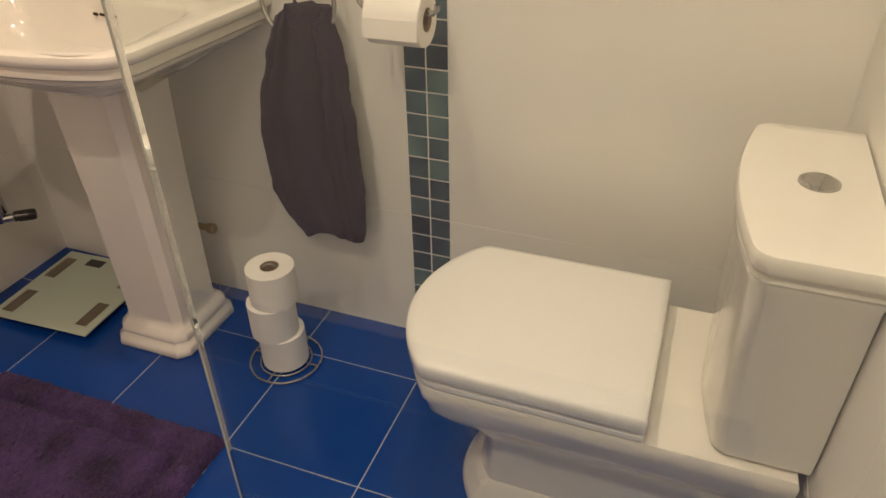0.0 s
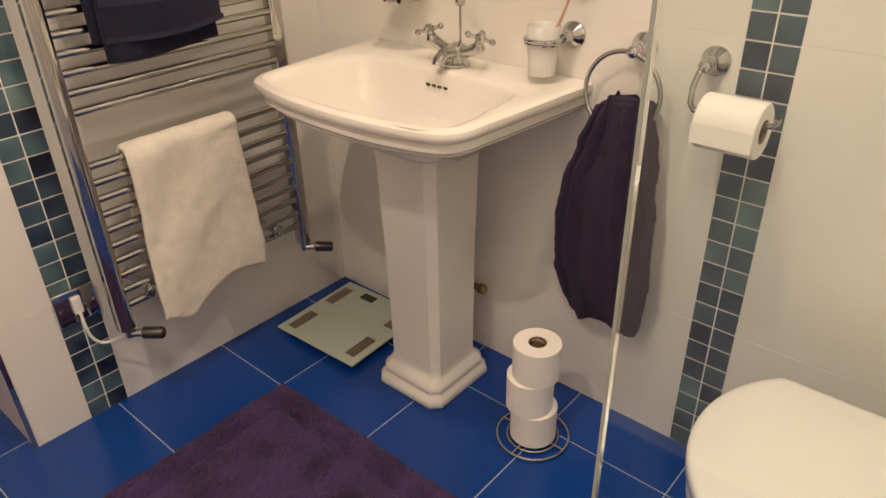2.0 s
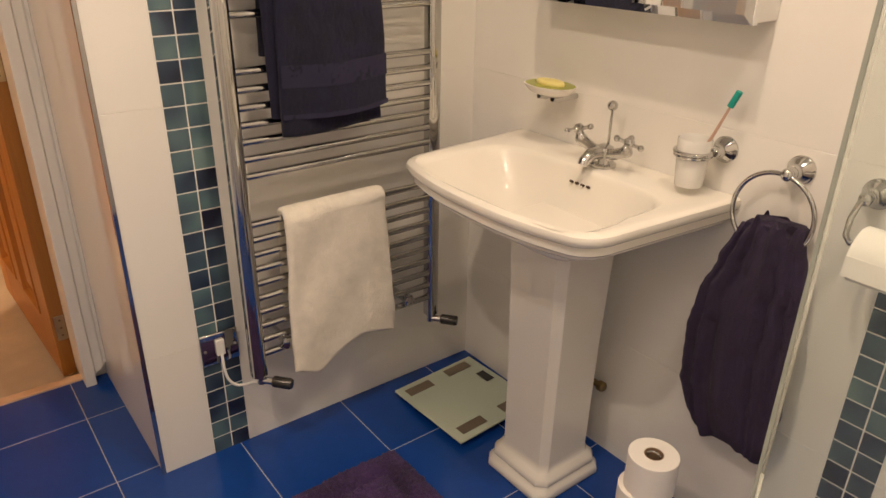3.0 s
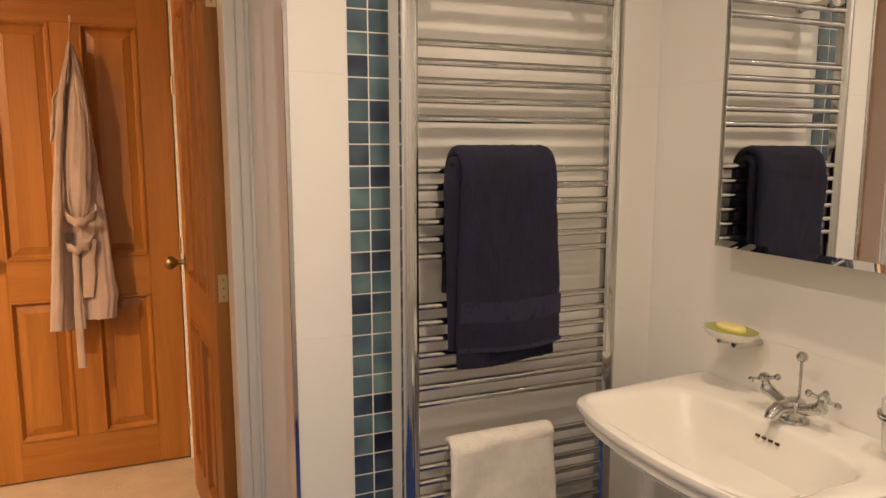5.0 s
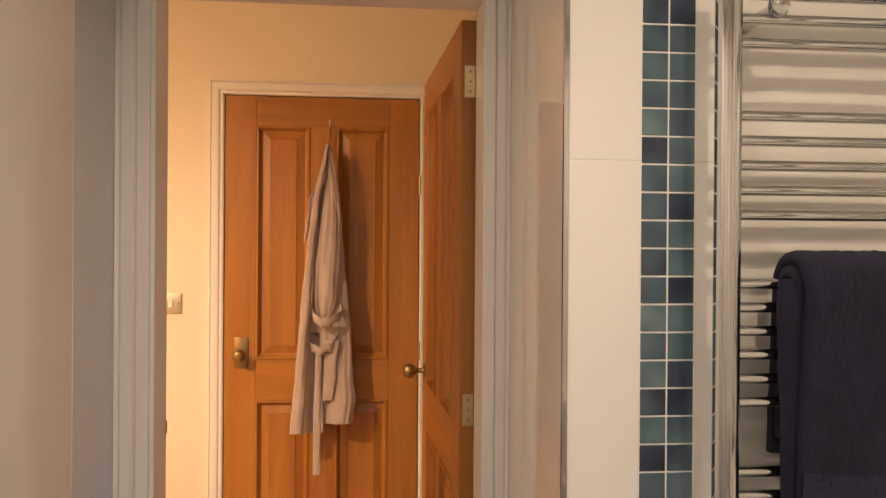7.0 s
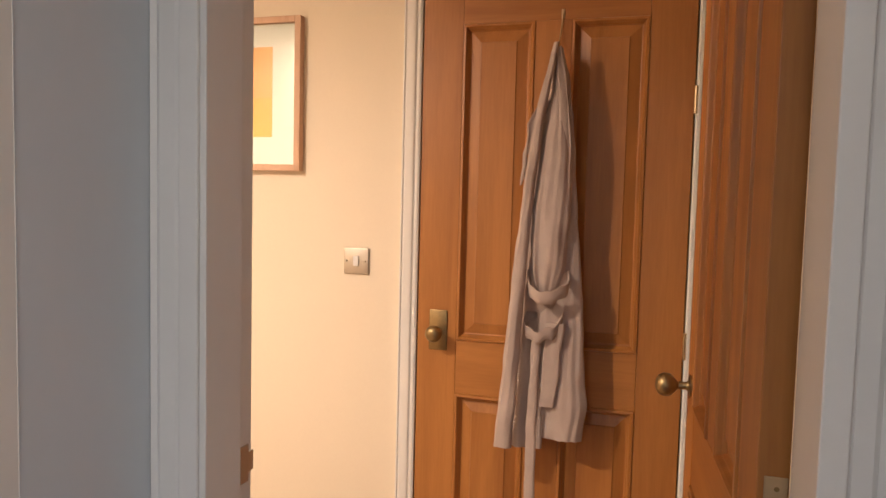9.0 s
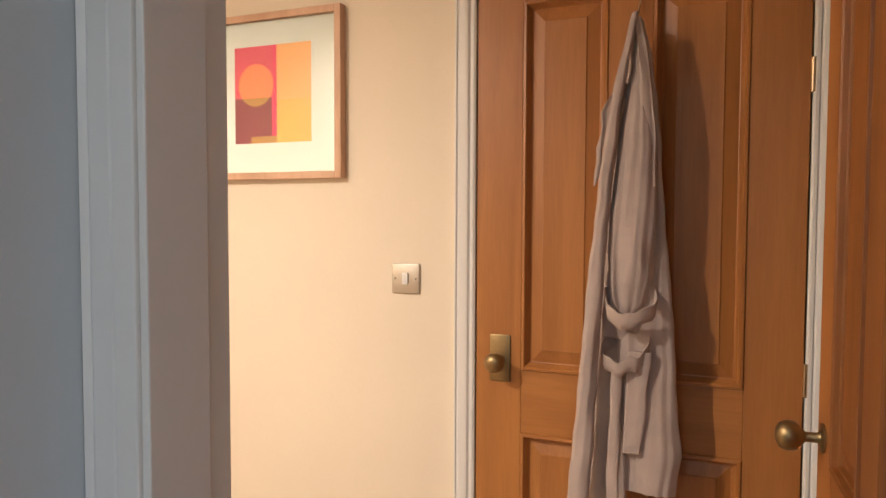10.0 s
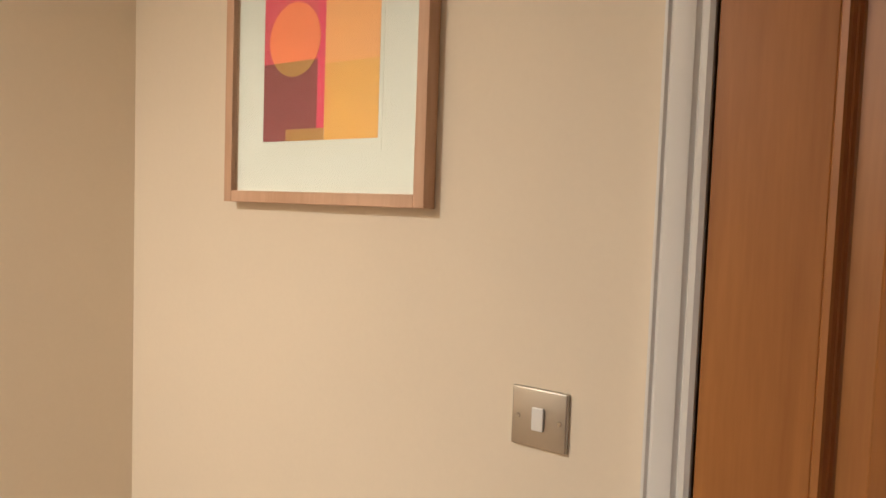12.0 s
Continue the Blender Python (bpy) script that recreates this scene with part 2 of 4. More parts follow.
ceiling = single("ceiling", box(WEST - 0.12, EAST + 0.12, SOUTH - 0.1, HALLSIDE, CEIL, CEIL + 0.12), PAINT_CEILING, "plain white painted bathroom ceiling", "ceiling", "structure")
bm = box(WEST - 0.006, JAMB_L - 0.032, DOORWALL + 0.002, HALLSIDE, -0.1, TOP - 0.1)
box(JAMB_R + 0.032, PIER + 0.006, DOORWALL + 0.002, HALLSIDE, -0.1, TOP - 0.1, bm=bm)
box(JAMB_L - 0.032, JAMB_R + 0.032, DOORWALL + 0.002, HALLSIDE, HEAD + 0.032, TOP - 0.1, bm=bm)
wall_doorway = single("wall_doorway", bm, PAINT_WHITE, "white painted wall above and beside the bathroom doorway", "wall", "structure")

# hall
bm = box(HALL_W - 0.1, HALL_E + 0.1, 2.89, HALLWALL + 0.1, HALLFLOOR - 0.1, HALLFLOOR)
box(HALL_W - 0.1, WEST - 0.1202, HALL_S - 0.1, 2.8899, HALLFLOOR - 0.1, HALLFLOOR, bm=bm)
hall_floor = single("hall_floor", bm, CARPET, "beige carpet of the hall", "carpet", "structure")
# added unseen wall; HALL_S lies far off so less light bounces back
single("wall_hall_south", box(HALL_W - 0.1, WEST - 0.121, HALL_S - 0.1, HALL_S, HALLFLOOR - 0.1, TOP), PAINT_CREAM, "unseen cream wall closing the hall, set far back to cut bounce light", "wall", "structure")
single("wall_hall_side", box(WEST - 0.16, WEST - 0.1204, HALL_S, HALLSIDE, HALLFLOOR - 0.1, TOP), PAINT_CREAM, "cream painted hall wall backing the bathroom", "wall", "structure")
single("wall_hall_west", box(HALL_W - 0.1, HALL_W, HALL_S, HALLWALL, HALLFLOOR - 0.1, TOP), PAINT_CREAM, "cream painted end wall of the hall", "wall", "structure")
single("wall_hall_east", box(HALL_E, HALL_E + 0.1, HALLSIDE, HALLWALL, HALLFLOOR - 0.1, TOP), PAINT_CREAM, "cream painted hall wall behind the open door", "wall", "structure")
HD_L, HD_R, HD_T, HD_B = -0.046, 0.747, 1.977, HALLFLOOR + 0.008
bm = box(HALL_W - 0.1, HD_L - 0.012, HALLWALL, HALLWALL + 0.1, HALLFLOOR - 0.1, TOP)
box(HD_R + 0.012, HALL_E + 0.1, HALLWALL, HALLWALL + 0.1, HALLFLOOR - 0.1, TOP, bm=bm)
box(HD_L - 0.012, HD_R + 0.012, HALLWALL, HALLWALL + 0.1, HD_T + 0.012, TOP, bm=bm)
single("wall_hall_north", bm, PAINT_CREAM, "cream painted hall wall with a pine door", "wall", "structure")
single("wall_beyond", box(HD_L - 0.1, HD_R + 0.1, HALLWALL + 0.12, HALLWALL + 0.16, HALLFLOOR - 0.1, TOP), PAINT_CREAM, "plain wall closing the place behind the pine door", "wall", "structure")
bm = box(HALL_W - 0.1, HALL_E + 0.1, HALLSIDE + 0.001, HALLWALL + 0.1, CEIL, CEIL + 0.12)
box(HALL_W - 0.1, WEST - 0.121, HALL_S - 0.1, HALLSIDE + 0.0008, CEIL, CEIL + 0.12, bm=bm)
single("hall_ceiling", bm, PAINT_CEILING, "plain white painted hall ceiling", "ceiling", "structure")

# threshold and door lining
single("trim_threshold", box(JAMB_L - 0.03, JAMB_R + 0.03, 2.868, 2.902, HALLFLOOR, 0.004, 0.003), OAK, "pale wooden threshold strip between tiles and carpet", "threshold", "structure")
bm = box(JAMB_L - 0.03, JAMB_L, DOORWALL - 0.045, HALLSIDE + 0.002, -0.003, HEAD, 0.002)
box(JAMB_R, JAMB_R + 0.03, DOORWALL - 0.045, HALLSIDE + 0.002, -0.003, HEAD, 0.002, bm=bm)
box(JAMB_L - 0.03, JAMB_R + 0.03, DOORWALL - 0.045, HALLSIDE + 0.002, HEAD, HEAD + 0.03, 0.002, bm=bm)
box(JAMB_L, JAMB_L + 0.011, DOORWALL - 0.04, HALLSIDE - 0.045, 0.0, HEAD, 0.002, bm=bm)
box(JAMB_L + 0.011, JAMB_R, DOORWALL - 0.04, HALLSIDE - 0.045, HEAD - 0.011, HEAD, 0.002, bm=bm)
lining = single("trim_door_lining", bm, PAINT_WHITE, "white gloss painted lining of the bathroom doorway", "door frame", "structure")


def architrave(name, x0, x1, top, bottom, face, width, out, label, right=True):
    """Moulded frame round a doorway; out is the way in y that it stands proud of its wall."""
    steps = [(0.0, 0.0), (0.0, 0.010), (0.10, 0.014), (0.22, 0.014), (0.27, 0.010), (0.36, 0.017), (0.55, 0.020), (0.80, 0.020), (0.88, 0.016), (0.93, 0.021), (1.0, 0.021), (1.0, 0.0)]
    path = [(x0, bottom), (x0, top), (x1, top), (x1, bottom)]
    away = [(-1, 0), (-1, 1), (1, 1), (1, 0)]
    if not right:
        path, away = path[:3], away[:2] + [(0, 1)]
    rings = [[(px + ax * w * width, face + out * h, pz + az * w * width) for w, h in steps] for (px, pz), (ax, az) in zip(path, away)]
    return single(name, loft(rings), PAINT_WHITE, label, "architrave", "structure", 20)


architrave("trim_hall_architrave", HD_L - 0.004, HD_R + 0.004, HD_T + 0.004, HALLFLOOR, HALLWALL, 0.056, -1, "white painted moulded architrave round the pine door")
# bathroom side: narrow on the right where the tiled pier meets the lining
bm = bmesh.new()
steps = [(0.0, 0.0), (0.0, 0.012), (0.2, 0.014), (0.3, 0.010), (0.5, 0.018), (0.8, 0.020), (0.9, 0.015), (1.0, 0.020), (1.0, 0.0)]
FACE = DOORWALL - 0.02
left = [[(JAMB_L - 0.002 - w * 0.0785, FACE - h, z + (w * 0.06 if z else 0)) for w, h in steps] for z in (0.0, HEAD)]
right = [[(JAMB_R + 0.002 + w * 0.0655, FACE - h, z + (w * 0.06 if z else 0)) for w, h in steps] for z in (HEAD, 0.004)]
loft(left + right, bm)
single("trim_bathroom_architrave", bm, PAINT_WHITE, "white painted moulded architrave on the bathroom side", "architrave", "structure", 20)


# ---------------------------------------------------------------- panelled doors
def panel_door(name, width, height, label):
    """Four-panel pine door, built upright: x 0 to width, face at y 0, thickness behind it, z from 0."""
    door = thing(name, (0, 0, 0), label, "door", "", "structure")
    t, s = 0.040, 0.125
    c0, c1 = width / 2 - 0.053, width / 2 + 0.053
    rails = [(0.0, 0.170), (height - 1.250, height - 1.083), (height - 0.120, height)]
    part("stile", box(0, s, 0, t, 0, height, 0.0015), PINE, door)
    part("stile", box(width - s, width, 0, t, 0, height, 0.0015), PINE, door)
    for z0, z1 in rails:
        part("rail", box(s + 0.0004, width - s - 0.0004, 0.0004, t - 0.0004, z0, z1, 0.0015), PINE_RAIL, door)
    for z0, z1 in ((rails[0][1], rails[1][0]), (rails[1][1], rails[2][0])):
        part("muntin", box(c0, c1, 0.0004, t - 0.0004, z0 + 0.0004, z1 - 0.0004, 0.0015), PINE, door)
        for x0, x1 in ((s, c0), (c1, width - s)):
            bm = bmesh.new()
            for face, way in ((0.0, 1), (t, -1)):
                rings = []
                for inset, sunk in ((0.0, 0.001), (0.002, -0.004), (0.009, -0.005), (0.012, -0.001), (0.015, 0.007), (0.017, 0.009), (0.020, 0.016), (0.023, 0.017), (0.054, 0.008), (0.056, 0.005)):
                    y = face + way * sunk
                    rings.append([(x0 + inset, y, z0 + inset), (x1 - inset, y, z0 + inset), (x1 - inset, y, z1 - inset), (x0 + inset, y, z1 - inset)])
                bm = loft(rings, bm, caps=False)
                bm.verts.ensure_lookup_table()
                bm.faces.new(bm.verts[-4:])
            part("panel", bm, PINE, door)
    return door


def settle_door(door, m):
    """Moves a finished door to its place."""
    door.matrix_world = m
    for child in door.children:
        child.matrix_parent_inverse = Matrix.Identity(4)


hall_door = panel_door("door_1", HD_R - HD_L, HD_T - HD_B, "closed stained pine four-panel door with brass knob")
settle_door(hall_door, pose(HD_L, HALLWALL - 0.006, HD_B))
bath_door = panel_door("door_2", 0.765, 1.99, "open stained pine four-panel bathroom door with brass knob")
# hinge edge at the right jamb, swung out into the hall
settle_door(bath_door, pose(0.796, HALLSIDE + 0.012, HALLFLOOR + 0.03) @ pose(0, 0, 0, 0, 0, 93.7) @ Matrix.Translation((0, -0.04, 0)))

# ---------------------------------------------------------------- surfaces made of pieces
P = 0.309
X0, Y0 = 1.416 - 6 * P, 2.0394 - 7 * P
floor_meshes = {}
for i in range(-1, 9):
    for j in range(-1, 11):
        x0, x1 = max(X0 + i * P, WEST), min(X0 + (i + 1) * P, EAST)
        y0, y1 = max(Y0 + j * P, SOUTH), min(Y0 + (j + 1) * P, 2.866)
        if x1 - x0 < 0.01 or y1 - y0 < 0.01 or (y0 >= NORTH - 0.1 and x0 >= PIER):
            continue
        size = (round(x1 - x0, 4), round(y1 - y0, 4))
        if size not in floor_meshes:
            floor_meshes[size] = mesh_of("floor_tile", box(0.0013, size[0] - 0.0013, 0.0013, size[1] - 0.0013, -0.008, 0.0, 0.0012, 1), TILE_BLUE)
        piece("tile", floor_meshes[size], (x0, y0, 0), floor)

ROWS = [(-0.02, 0.3385), (0.3385, 0.926), (0.926, 1.5135), (1.5135, 2.101), (2.101, CEIL)]


def tile_panels(parent, runs, axis, face, into, rows=ROWS):
    """Large white tiles: runs along the wall, rows up it. axis 'x' is a wall of constant x; into is the way into the wall."""
    shared = {}
    for a0, a1 in runs:
        for z0, z1 in rows:
            size = (round(a1 - a0, 4), round(z1 - z0, 4))
            if size not in shared:
                g = 0.0004
                dims = (0, 0.008 * into, g, size[0] - g) if axis == "x" else (g, size[0] - g, 0, 0.008 * into)
                shared[size] = mesh_of("wall_tile", box(*dims, g, size[1] - g, 0.0006, 1), TILE_WHITE)
            piece("tile", shared[size], (face, a0, z0) if axis == "x" else (a0, face, z0), parent)


MA0, MA1 = 1.087, 1.181
MB0, MB1 = 1.036, 1.134
tile_panels(wall_east, [(SOUTH, MA0), (MA1, NORTH)], "x", EAST, 1)
tile_panels(wall_north, [(PIER, MB0), (MB1, EAST)], "y", NORTH, 1)
tile_panels(wall_north, [(NORTH + 0.004, DOORWALL)], "x", PIER, 1, [(-0.02, CEIL)])
tile_panels(wall_south, [(WEST, 0.66), (0.66, 1.26), (1.26, EAST)], "y", SOUTH, -1)
tile_panels(wall_west, [(SOUTH, 1.3), (1.3, 2.6)], "x", WEST, -1, [(-0.02, CEIL)])
single("trim_tile_corner", box(PIER - 0.0035, PIER + 0.006, NORTH - 0.0035, NORTH + 0.006, 0, CEIL, 0.001), CHROME, "chrome corner trim along the tile edge", "tile trim", "structure")

PITCH = 0.04875
for parent, axis, a0, a1, face in ((wall_east, "x", MA0, MA1, EAST), (wall_north, "y", MB0, MB1, NORTH)):
    w = (a1 - a0) / 2
    g = 0.0016
    dims = (-0.0006, 0.009, g, w - g) if axis == "x" else (g, w - g, -0.0006, 0.009)
    data = mesh_of("mosaic_tile", box(*dims, g, PITCH - g, 0.0009, 1), MOSAIC)
    for k in range(int(CEIL / PITCH) + 1):
        for c in range(2):
            z = 0.923 - 19 * PITCH + k * PITCH
            if z < -0.03 or z > CEIL:
                continue
            piece("mosaic_tile", data, (face, a0 + c * w, z) if axis == "x" else (a0 + c * w, face, z), parent)

# ================================================================ things: bathroom
CERAMIC = material("white_glazed_ceramic", (0.80, 0.76, 0.68), 0.08, vary=0.015, scale=3, fine=20, bump=0.0, coat=0.4)
PLASTIC_WHITE = material("white_seat_plastic", (0.82, 0.80, 0.76), 0.06, vary=0.01, scale=3, bump=0.0)
TOWEL_NAVY = material("navy_terry", (0.0075, 0.0072, 0.027), 0.95, vary=0.6, scale=22, fine=520, bump=1.0, depth=0.004, sheen=0.02)
TOWEL_BAND = material("navy_woven_band", (0.013, 0.012, 0.038), 0.85, vary=0.1, scale=30, fine=700, bump=0.4, depth=0.002, sheen=0.03)
TOWEL_PLUM = material("plum_terry", (0.029, 0.016, 0.048), 0.95, vary=0.35, scale=25, fine=420, bump=1.0, depth=0.006, sheen=0.03)
TOWEL_WHITE = material("cream_terry", (0.86, 0.80, 0.69), 0.95, vary=0.10, scale=30, fine=330, bump=1.0, depth=0.005, sheen=0.05)
RUG_PURPLE = material("purple_pile", (0.052, 0.025, 0.096), 0.97, vary=0.9, scale=10, fine=150, bump=1.0, depth=0.008, sheen=0.04)
PAPER = material("toilet_paper", (0.86, 0.82, 0.76), 0.95, vary=0.03, scale=14, fine=240, bump=0.35, depth=0.001)
CARD = material("brown_card", (0.30, 0.20, 0.12), 0.9, vary=0.1)
BLACK_CAP = material("dark_valve_cap", (0.06, 0.055, 0.05), 0.25, metal=0.6, vary=0.1)
PLUG_WHITE = material("white_plastic", (0.78, 0.76, 0.72), 0.35, vary=0.02, bump=0.0)
# dark brown that paints the shade inside the overflow holes
HOLE_SHADE = material("hole_shade", (0.05, 0.026, 0.014), 0.7, vary=0.1, bump=0.0)
MIRROR = material("mirror_silver", (0.86, 0.87, 0.86), 0.02, metal=1.0, vary=0.0, bump=0.0)
MIRROR.node_tree.nodes["Principled BSDF"].inputs["Roughness"].default_value = 0.0
for link in list(MIRROR.node_tree.links):
    if link.to_socket.name == "Roughness":
        MIRROR.node_tree.links.remove(link)
SCALE_GLASS = material("pale_green_glass", (0.50, 0.56, 0.45), 0.1, vary=0.03, scale=4, bump=0.0)
SCALE_PAD = material("brushed_pad", (0.24, 0.20, 0.15), 0.4, metal=0.5, vary=0.1, bump=0.05)
LCD = material("dark_display", (0.03, 0.03, 0.03), 0.15, vary=0.05, bump=0.0)
SOAP = material("yellow_soap", (0.72, 0.62, 0.22), 0.45, vary=0.05, bump=0.05)
DISH_GREEN = material("olive_green_glaze", (0.32, 0.34, 0.06), 0.15, vary=0.1, bump=0.0)
BRISTLE = material("teal_plastic", (0.01, 0.30, 0.24), 0.4, vary=0.1, bump=0.1)
BRUSH_WOOD = material("pink_brown_plastic", (0.52, 0.34, 0.25), 0.4, vary=0.05, bump=0.0)
GLASS_RIM = material("polished_glass_rim", (0.30, 0.32, 0.28), 0.3, vary=0.05, scale=12, bump=0.0)
FROSTED = material("frosted_tumbler", (0.84, 0.82, 0.77), 0.24, vary=0.02, bump=0.0)
FROSTED.node_tree.nodes["Principled BSDF"].inputs["Transmission Weight"].default_value = 0.2
ROBE = material("mauve_grey_cotton", (0.46, 0.37, 0.315), 0.92, vary=0.12, scale=14, fine=520, bump=0.8, depth=0.002, sheen=0.0)
GLOW = bpy.data.materials.new("downlight_glow")
GLOW.use_nodes = True
GLOW.node_tree.nodes["Principled BSDF"].inputs["Emission Color"].default_value = (1, 0.85, 0.65, 1)
GLOW.node_tree.nodes["Principled BSDF"].inputs["Emission Strength"].default_value = 40

for dx, dy, share, tone in DOWNLIGHTS:
    spot = thing("downlight", (dx, dy, CEIL), "recessed round chrome downlight, lit, in the white ceiling", "ceiling light", "downlights")
    part("rim", lathe((dx, dy, CEIL), (0, 0, -1), [(0.0, 0.044), (0.004, 0.044), (0.006, 0.040), (0.004, 0.022), (0.0, 0.021)], 28), CHROME, spot, smooth=40)
    part("bulb", lathe((dx, dy, CEIL), (0, 0, -1), [(0.0, 0.019), (0.003, 0.018), (0.005, 0.011)], 24), GLOW, spot, "glowing lamp face", smooth=40)

# shower screen: a clear panel between the standing place and the toilet
GX, GY = 0.905, 0.895
screen = thing("shower_screen", (GX, 0.65, 0), "clear frameless glass shower screen standing on the tiles", "shower screen")
pane = part("pane", box(GX, GX + 0.008, SOUTH + 0.004, GY, 0.001, 2.0), SCREEN_GLASS, screen)
pane.visible_shadow = False
part("wall_channel", box(GX - 0.006, GX - 0.0005, SOUTH + 0.001, SOUTH + 0.022, 0.001, 2.0, 0.001), CHROME, screen, "chrome wall channel")
part("edge_strip", box(GX + 0.0005, GX + 0.0075, GY + 0.0004, GY + 0.0025, 0.001, 2.0), GLASS_RIM, screen, "polished bright glass edge")

# ---------------------------------------------------------------- pedestal basin
CY = 1.784


def basin_outline(d, z, back=0.0):
    """Half-bowed basin rim, inset by d."""
    w, wr = 0.294 - d, 0.321 - max(d, 0) * 1.0
    front = 1.438 + d
    pts = []
    for k in range(25):
        t = -0.86 + 1.72 * k / 24
        pts.append((front + 0.052 * abs(t) ** 2.4, w * t))
    x1, y1 = pts[-1]
    corner = []
    for k in range(1, 7):
        s = k / 6
        a, b, c = (x1, y1), (x1 + 0.022, w * 1.0), (x1 + 0.085, w)
        corner.append(((1 - s) ** 2 * a[0] + 2 * s * (1 - s) * b[0] + s * s * c[0], (1 - s) ** 2 * a[1] + 2 * s * (1 - s) * b[1] + s * s * c[1]))
    rear = EAST - 0.002 - back - max(0.0, d - 0.03) * 1.6
    sides = [(corner[-1][0] + (rear - corner[-1][0]) * k / 6, w + (wr - w) * k / 6) for k in range(1, 7)]
    top = [(rear, wr * (1 - 2 * k / 12)) for k in range(1, 12)]
    half = corner + sides
    ring = pts + half + top + [(x, -y) for x, y in reversed(half)]
    return [(x, CY + y, z) for x, y in ring]


def bowl_outline(d, z):
    hw, hd, cx = 0.256 - d, 0.152 - d * 0.75, 1.618 + d * 0.20
    outer = basin_outline(0, z)
    ring = []
    for x, y, _ in outer:
        u, v = (x - 1.663) / 0.225, (y - CY) / 0.312
        a = math.atan2(v, u)
        e = 5.5
        r = (abs(math.cos(a)) ** e + abs(math.sin(a)) ** e) ** (-1 / e)
        ring.append((cx + hd * r * math.cos(a), CY + hw * r * math.sin(a) * (1 if math.cos(a) < 0 else 0.97), z))
    return ring


basin = thing("pedestal_basin", (1.70, CY, 0), "white glazed pedestal washbasin with a bowed front", "washbasin")
rings = [basin_outline(d, z) for d, z in ((0.17, 0.655), (0.125, 0.682), (0.08, 0.707), (0.046, 0.724), (0.034, 0.730), (0.026, 0.736), (0.024, 0.744), (0.014, 0.748), (0.0105, 0.752), (0.0105, 0.758), (0.012, 0.768), (0.004, 0.772), (0.0, 0.777), (-0.002, 0.785), (0.0, 0.793), (0.005, 0.7965), (0.014, 0.798))]
rings += [bowl_outline(d, z) for d, z in ((-0.012, 0.797), (0.0, 0.793), (0.008, 0.783), (0.025, 0.745), (0.055, 0.705), (0.09, 0.682), (0.125, 0.668), (0.16, 0.660), (0.185, 0.658))]
basin_body = part("bowl", loft(rings), CERAMIC, basin, smooth=38)
# solid plugs, no openings: their dark colour stands in for shade
for k in range(4):
    part("overflow_hole", lathe((1.753, CY - 0.037 + 0.0165 * k, 0.765), (-1, 0, 0.45), [(-0.02, 0.0030), (0.001, 0.0030), (0.0014, 0.0024)], 12), HOLE_SHADE, basin)
part("waste", lathe((1.645, CY, 0.6585), (0, 0, 1), [(0, 0.024), (0.003, 0.023), (0.0035, 0.016), (0.002, 0.012)], 24), CHROME, basin, "chrome waste", smooth=40)


def chamfered(cx, cy, hx, hy, z, cut):
    c = min(hx, hy) * cut
    corners = [(hx, hy, 0), (-hx, hy, 1), (-hx, -hy, 2), (hx, -hy, 3)]
    ring = []
    for x, y, k in corners:
        sx, sy = math.copysign(1, x), math.copysign(1, y)
        run = [(x, y - sy * c), (x - sx * c, y)]
        ring += run if k % 2 == 0 else run[::-1]
    return [(cx + x, cy + y, z) for x, y in ring]


PX, PY = 1.705, 1.760
part("pedestal", loft([chamfered(PX, PY, hx, hy, z, 0.22) for hx, hy, z in ((0.112, 0.104, 0.001), (0.114, 0.106, 0.006), (0.114, 0.106, 0.016), (0.110, 0.102, 0.024), (0.104, 0.097, 0.030), (0.101, 0.095, 0.037), (0.103, 0.097, 0.041), (0.103, 0.097, 0.046), (0.099, 0.093, 0.056), (0.089, 0.085, 0.066), (0.083, 0.081, 0.076), (0.081, 0.080, 0.09), (0.084, 0.084, 0.40), (0.090, 0.089, 0.60), (0.094, 0.095, 0.70))]), CERAMIC, basin, smooth=38)

tap = thing("basin_tap", (1.815, CY - 0.022, 0.798), "chrome crosshead basin mixer tap with a pop-up rod", "tap")
TX, TY = 1.815, CY - 0.022
part("body", lathe((TX, TY, 0.7985), (0, 0, 1), [(0, 0.030), (0.006, 0.030), (0.010, 0.024), (0.022, 0.021), (0.034, 0.024), (0.044, 0.020), (0.050, 0.008)], 24), CHROME, tap, smooth=40)
part("spout", tube([(TX, TY, 0.822), (TX - 0.022, TY, 0.832), (TX - 0.046, TY, 0.831), (TX - 0.062, TY, 0.822), (TX - 0.066, TY, 0.812)], [0.015, 0.015, 0.014, 0.013, 0.012], 14), CHROME, tap, smooth=40)
